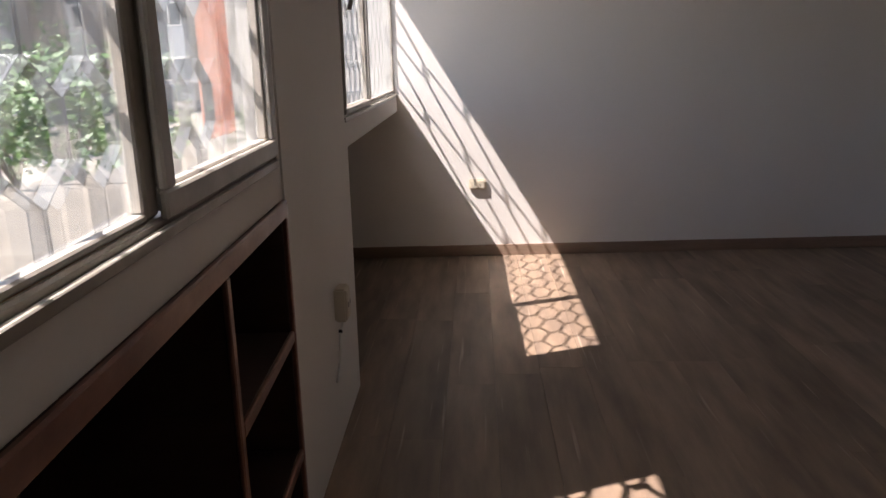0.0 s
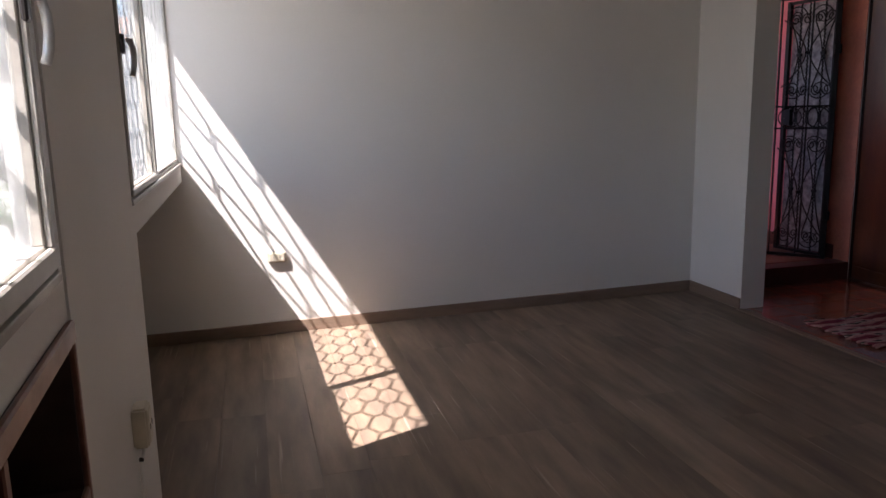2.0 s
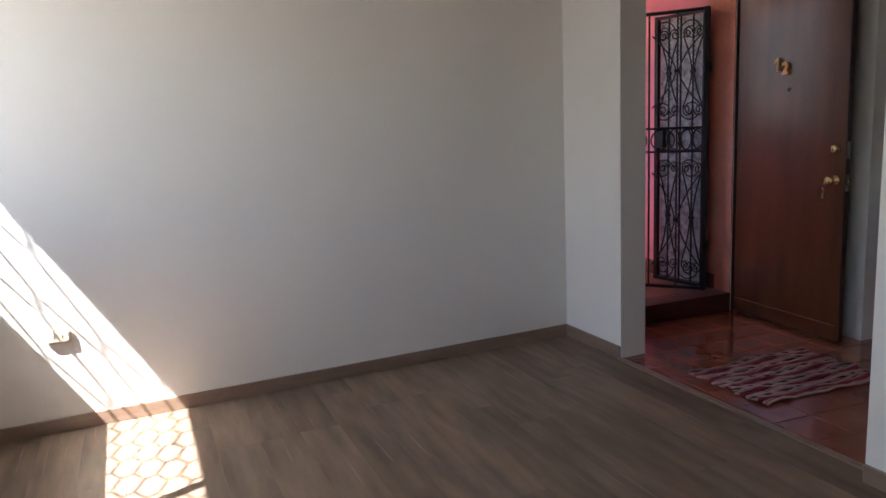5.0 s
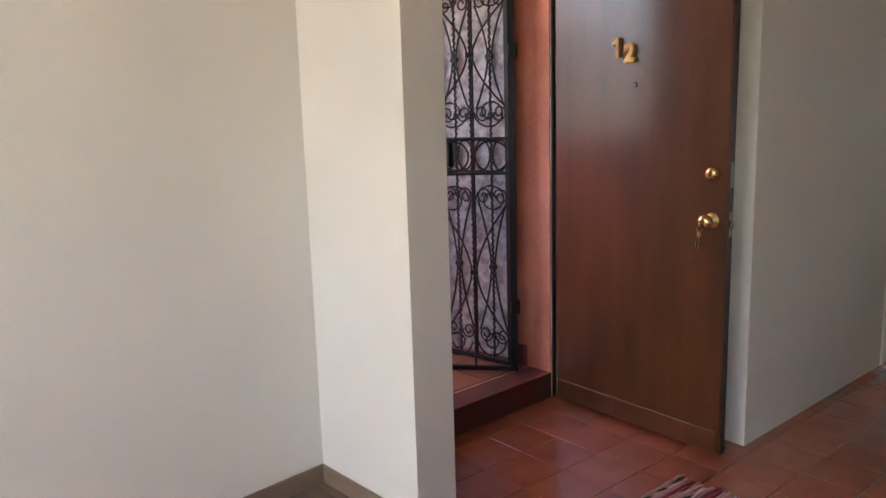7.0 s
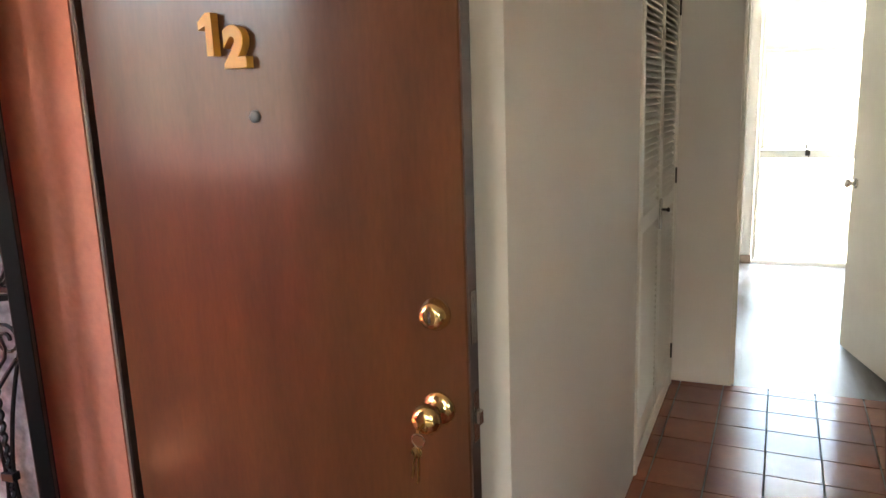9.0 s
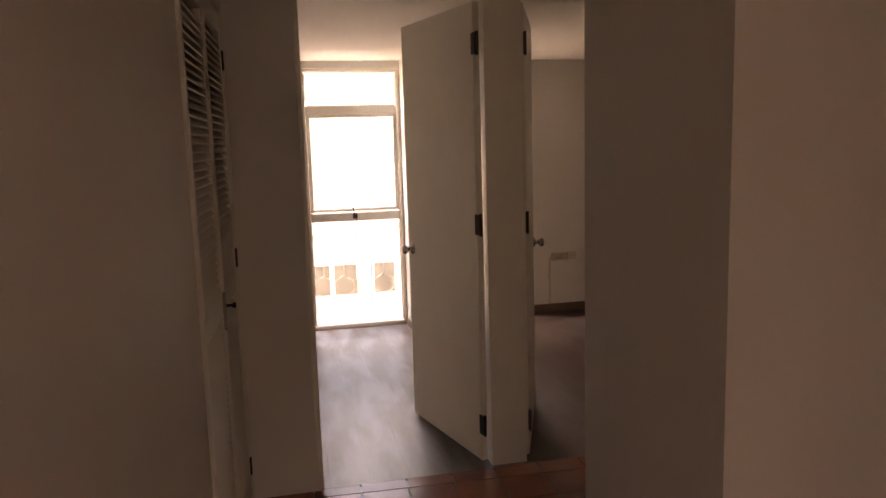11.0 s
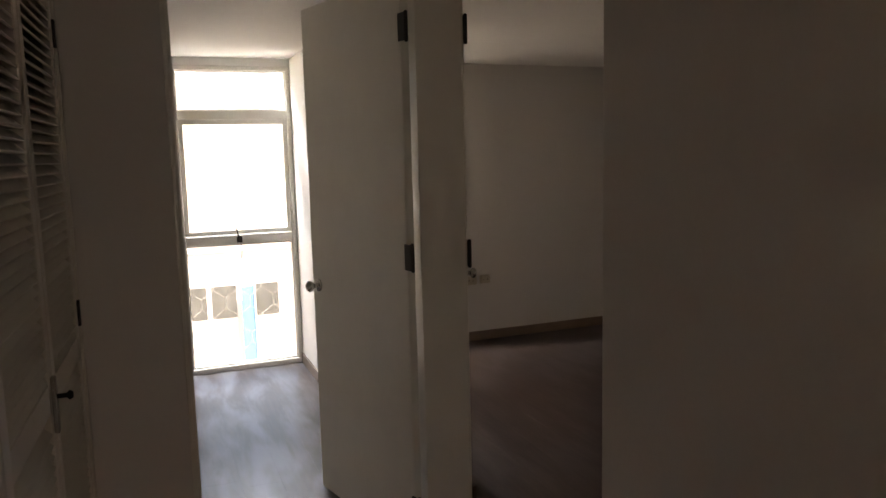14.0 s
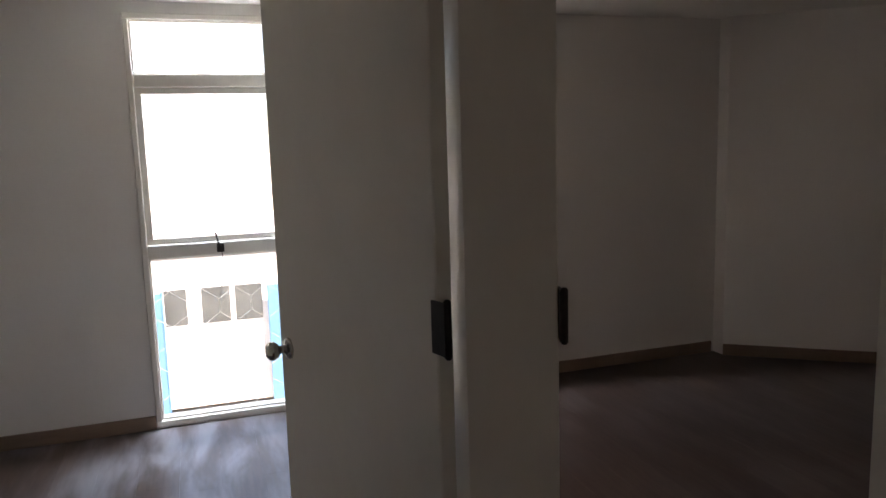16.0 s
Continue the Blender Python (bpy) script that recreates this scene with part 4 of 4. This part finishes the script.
shrub(-9.5, 13.0, -0.3, 1.4, 3.4, 11, "tall green tree beyond the road edge", 1500)
shrub(-8.5, 6.0, -0.3, 1.3, 2.6, 12, "green shrub beside the drive", 1200)

col = thing("coral_column", "rough coral-painted column outside the window", "column", pose(-2.22, 6.15, -0.3))
part("shaft", box(-0.17, 0.17, -0.17, 0.17, 0.0, 3.0, 0.015), CORAL, col)
part("footing", box(-0.22, 0.22, -0.22, 0.22, 0.0, 0.12, 0.015), CORAL, col)


def house(x, y, z, w, d, h, mat, facing, label, cols, rows, pitched, wmat=DARKGLASS):
    """A house with its front towards facing (degrees about z; 0 looks along -y)."""
    hs = thing("house", label, "house", pose(x, y, z, 0, 0, facing))
    part("wall", box(-w / 2, w / 2, 0, d, 0, h, 0.02), mat, hs)
    if pitched:
        bm = bmesh.new()
        e = 0.3
        lo = [bm.verts.new(p) for p in ((-w / 2 - e, -e, h), (w / 2 + e, -e, h), (w / 2 + e, d + e, h), (-w / 2 - e, d + e, h))]
        rg = [bm.verts.new((-w / 2 - e, d / 2, h + 1.4)), bm.verts.new((w / 2 + e, d / 2, h + 1.4))]
        for fc in ((lo[0], lo[1], rg[1], rg[0]), (lo[2], lo[3], rg[0], rg[1]), (lo[0], rg[0], lo[3]), (lo[1], lo[2], rg[1]), tuple(lo)):
            bm.faces.new(fc)
        part("roof", bm, ROOF_TILE, hs)
    else:
        part("roof", box(-w / 2 - 0.12, w / 2 + 0.12, -0.12, d + 0.12, h, h + 0.22, 0.02), mat, hs)
    for r in range(rows):
        for c in range(cols):
            cx, cz = -w / 2 + w * (c + 0.5) / cols, h * (r + 0.55) / rows
            ww, wh = min(0.62 * w / cols, 1.6) / 2, min(0.45 * h / rows, 1.2) / 2
            wi = part("window", box(cx - ww, cx + ww, -0.03, 0.02, cz - wh, cz + wh, 0.01), TRIM, hs)
            for s in (-1, 1):
                part("pane", box(cx + s * ww / 2 - ww * 0.43, cx + s * ww / 2 + ww * 0.43, -0.045, -0.032, cz - wh * 0.88, cz + wh * 0.88), wmat, wi)
    return hs


house(-20.5, 16, -0.3, 11, 7, 5.2, HOUSE_HAZED_WHITE, -60, "white two-storey house across the road", 4, 2, False)
house(-22, 30, -0.3, 10, 7, 5.6, HOUSE_BEIGE, -50, "beige two-storey house with tiled roof", 3, 2, True)
house(-12, 38, -0.3, 12, 8, 5.6, HOUSE_HAZED_WHITE, -20, "white house at the end of the road", 4, 2, True)
house(-22, 3, -0.3, 9, 7, 5.0, HOUSE_BEIGE, -90, "beige house across the road", 3, 2, True)


def parked_car(m, label):
    c = thing("car", label, "car", m)
    bm = bmesh.new()
    prof = [(-2.1, 0.35), (-2.15, 0.75), (-1.95, 0.92), (-1.35, 0.98), (-0.75, 1.42), (0.75, 1.45), (1.45, 1.0), (2.05, 0.9), (2.12, 0.6), (2.05, 0.32)]
    l, r = [bm.verts.new((x, -0.83, z)) for x, z in prof], [bm.verts.new((x, 0.83, z)) for x, z in prof]
    bm.faces.new(l)
    bm.faces.new(r[::-1])
    for k in range(len(prof)):
        j = (k + 1) % len(prof)
        bm.faces.new((l[k], l[j], r[j], r[k]))
    bmesh.ops.bevel(bm, geom=bm.edges[:], offset=0.06, segments=2, affect="EDGES")
    part("body", bm, CARWHITE, c)
    for s in (-1, 1):
        part("side_window", box(-0.85, 1.1, s * 0.80 - 0.05, s * 0.80 + 0.05, 1.02, 1.36, 0.04), DARKGLASS, c)
    for x in (-1.3, 1.3):
        for s in (-1, 1):
            wh = part("wheel", lathe([(-0.1, 0.26), (-0.08, 0.32), (0.08, 0.32), (0.1, 0.26)], "y", 20, at=(x, s * 0.78, 0.32)), RUBBER, c)
            part("rim", lathe([(-0.11, 0.05), (-0.105, 0.2), (0.105, 0.2), (0.11, 0.05)], "y", 16, at=(x, s * 0.78, 0.32)), CHROME, wh)
    return c


parked_car(pose(-10.6, 17, -0.3, 0, 0, 85), "white parked car beside the road")
parked_car(pose(-12.4, 11.5, -0.28, 0, 0, 95), "white parked car on the road")
bw = thing("boundary_wall", "long grey boundary wall beyond the shrubs", "wall")
part("masonry", box(-11.0, -10.8, 2, 30, -0.3, 0.75, 0.02), GREYWALL, bw)

# east side: the neighbours downhill
low = house(21.0, 2.25, -3.6, 12, 6, 3.2, FAR_WHITE, -90, "white neighbouring building with a strip of grey windows", 0, 0, False)
for y0, y1 in ((3.3, 3.8), (2.47, 3.1), (1.84, 2.45), (0.92, 1.5), (-0.2, 0.6), (4.4, 5.3)):
    wi = part("window", box(2.25 - y1, 2.25 - y0, -0.03, 0.02, 1.68, 2.5, 0.01), FAR_WHITE, low)
    part("pane", box(2.29 - y1, 2.21 - y0, -0.045, -0.032, 1.73, 2.45), GREY_PANE, wi)
# Far panes share the lifted white, as if lost in glare
house(42, 9, -3.9, 14, 8, 5.0, FAR_WHITE, -90, "pale house far behind", 5, 2, False, FAR_WHITE)
house(40, -8, -3.9, 12, 8, 4.6, FAR_WHITE, -90, "pale house far behind", 4, 2, False, FAR_WHITE)
for y, half in ((1.67, 0.12), (3.86, 0.06)):
    panel = thing("blue_panel", "light blue painted metal panel by the neighbouring building", "metal panel", pose(20.75, y, -3.9))
    part("leaf", box(-0.03, 0.03, -half, half, 0.05, 2.75, 0.01), BLUE, panel)
    part("post", box(-0.05, 0.05, -half - 0.03, -half, 0.0, 2.8, 0.01), BLUE, panel)


# ---- floor pieces ----
def plank_mesh(name, w, length, gap, th, mat):
    bm = box(gap, w - gap, gap, length - gap, -th, 0.0)
    top = [e for e in bm.edges if all(v.co.z > -1e-5 for v in e.verts)]
    if gap > 0.0005:
        bmesh.ops.bevel(bm, geom=top, offset=0.0012, segments=1, affect="EDGES")
    me = bpy.data.meshes.new(name)
    bmesh.ops.recalc_face_normals(bm, faces=bm.faces)
    bm.to_mesh(me)
    bm.free()
    me.materials.append(mat)
    return me


def lay_planks(parent, x0, x1, y0, y1, mat, along_y, w=0.192, length=1.21, seed=1):
    rnd = random.Random(seed)
    cache = {}
    a0, a1, b0, b1 = (x0, x1, y0, y1) if along_y else (y0, y1, x0, x1)
    a = a0
    while a < a1 - 0.01:
        ww = min(w, a1 - a)
        b = b0 - rnd.uniform(0.05, length - 0.15)
        while b < b1 - 0.01:
            s, e = max(b, b0), min(b + length, b1)
            if e - s > 0.02:
                key = (round(ww, 3), round(e - s, 3))
                if key not in cache:
                    if along_y:
                        cache[key] = plank_mesh("plank", ww, e - s, 0.00045, 0.012, mat)
                    else:
                        cache[key] = plank_mesh("plank", e - s, ww, 0.0002, 0.012, mat)
                p = new("plank", cache[key])
                p.parent = parent
                p.location = (a, s, 0) if along_y else (s, a, 0)
            b += length
        a += w


lay_planks(bpy.data.objects["floor_living"], -1.02, 2.858, -2.45, Y_NORTH, LAMINATE, True, seed=2)
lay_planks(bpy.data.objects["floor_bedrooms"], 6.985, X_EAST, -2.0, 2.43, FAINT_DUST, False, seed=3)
lay_planks(bpy.data.objects["floor_bedrooms"], 6.985, X_EAST, 2.43, 4.5, DUST_AND_SHEEN, False, seed=4)


def lay_tiles(parent, x0, x1, y0, y1, ox, oy, pitch, gap, z, th, mat, skip=None):
    cache = {}
    i0, i1 = math.floor((x0 - ox) / pitch), math.ceil((x1 - ox) / pitch)
    j0, j1 = math.floor((y0 - oy) / pitch), math.ceil((y1 - oy) / pitch)
    for i in range(i0, i1):
        for j in range(j0, j1):
            a, b = max(x0, ox + i * pitch), min(x1, ox + (i + 1) * pitch)
            c, d = max(y0, oy + j * pitch), min(y1, oy + (j + 1) * pitch)
            if b - a < 0.02 or d - c < 0.02 or (skip and skip((a + b) / 2, (c + d) / 2)):
                continue
            key = (round(b - a, 3), round(d - c, 3))
            if key not in cache:
                cache[key] = plank_mesh("floor_tile", b - a, d - c, gap, th, mat)
            p = new("floor_tile", cache[key])
            p.parent = parent
            p.location = (a, c, z)


def clipped(poly, axis, limit, keep_below):
    """Cut a flat polygon at a line of constant x or y."""
    out = []
    for k, p in enumerate(poly):
        q = poly[(k + 1) % len(poly)]
        a, b = ((limit - p[axis]), (limit - q[axis])) if keep_below else ((p[axis] - limit), (q[axis] - limit))
        if a >= 0:
            out.append(p)
        if a * b < 0:
            out.append(p.lerp(q, a / (a - b)))
    return out


def lay_askew_tiles(parent, m, x0, x1, y0, y1, first, pitch, gap, th, mat, skip):
    """Square tiles laid in the frame m, cut off at the walls; whole tiles share one mesh."""
    whole = plank_mesh("floor_tile", pitch, pitch, gap, th, mat)
    for i in range(-22, 3):
        for j in range(-12, 9):
            lo = Vector((first + i * pitch, j * pitch, 0))
            quad = [m @ (lo + Vector(c)) for c in ((gap, gap, 0), (pitch - gap, gap, 0), (pitch - gap, pitch - gap, 0), (gap, pitch - gap, 0))]
            cut = quad
            for axis, limit, below in ((0, x0, False), (0, x1, True), (1, y0, False), (1, y1, True)):
                cut = clipped(cut, axis, limit, below) if len(cut) > 2 else []
            if len(cut) < 3:
                continue
            mid = sum(cut, Vector()) / len(cut)
            if skip(mid.x, mid.y):
                continue
            if cut == quad:
                p = new("floor_tile", whole)
                p.matrix_basis = m @ pose(lo.x, lo.y, 0)
            else:
                bm = bmesh.new()
                top = bm.faces.new([bm.verts.new(c) for c in cut])
                if top.calc_area() < 0.0015:
                    bm.free()
                    continue
                low_side = bmesh.ops.extrude_face_region(bm, geom=[top])["geom"]
                bmesh.ops.translate(bm, verts=[v for v in low_side if isinstance(v, bmesh.types.BMVert)], vec=(0, 0, -th))
                p = mesh_object("floor_tile", bm, mat)
            p.parent = parent


lay_askew_tiles(bpy.data.objects["floor_hall"], pose(6.98, 3.254, 0, 0, 0, -2.35), 2.876, X_END + 0.012, 1.38, Y_ENT, -0.083, 0.222, 0.003, 0.008, TILE,
                lambda x, y: (4.94 < x < 5.73 and y < 2.5) or (y > 4.0 and x > 4.35))
lay_tiles(bpy.data.objects["landing_floor"], 2.62, 4.235, 5.0, 8.39, 3.0, 5.0, 0.30, 0.003, LAND, 0.008, TILE_OUT)
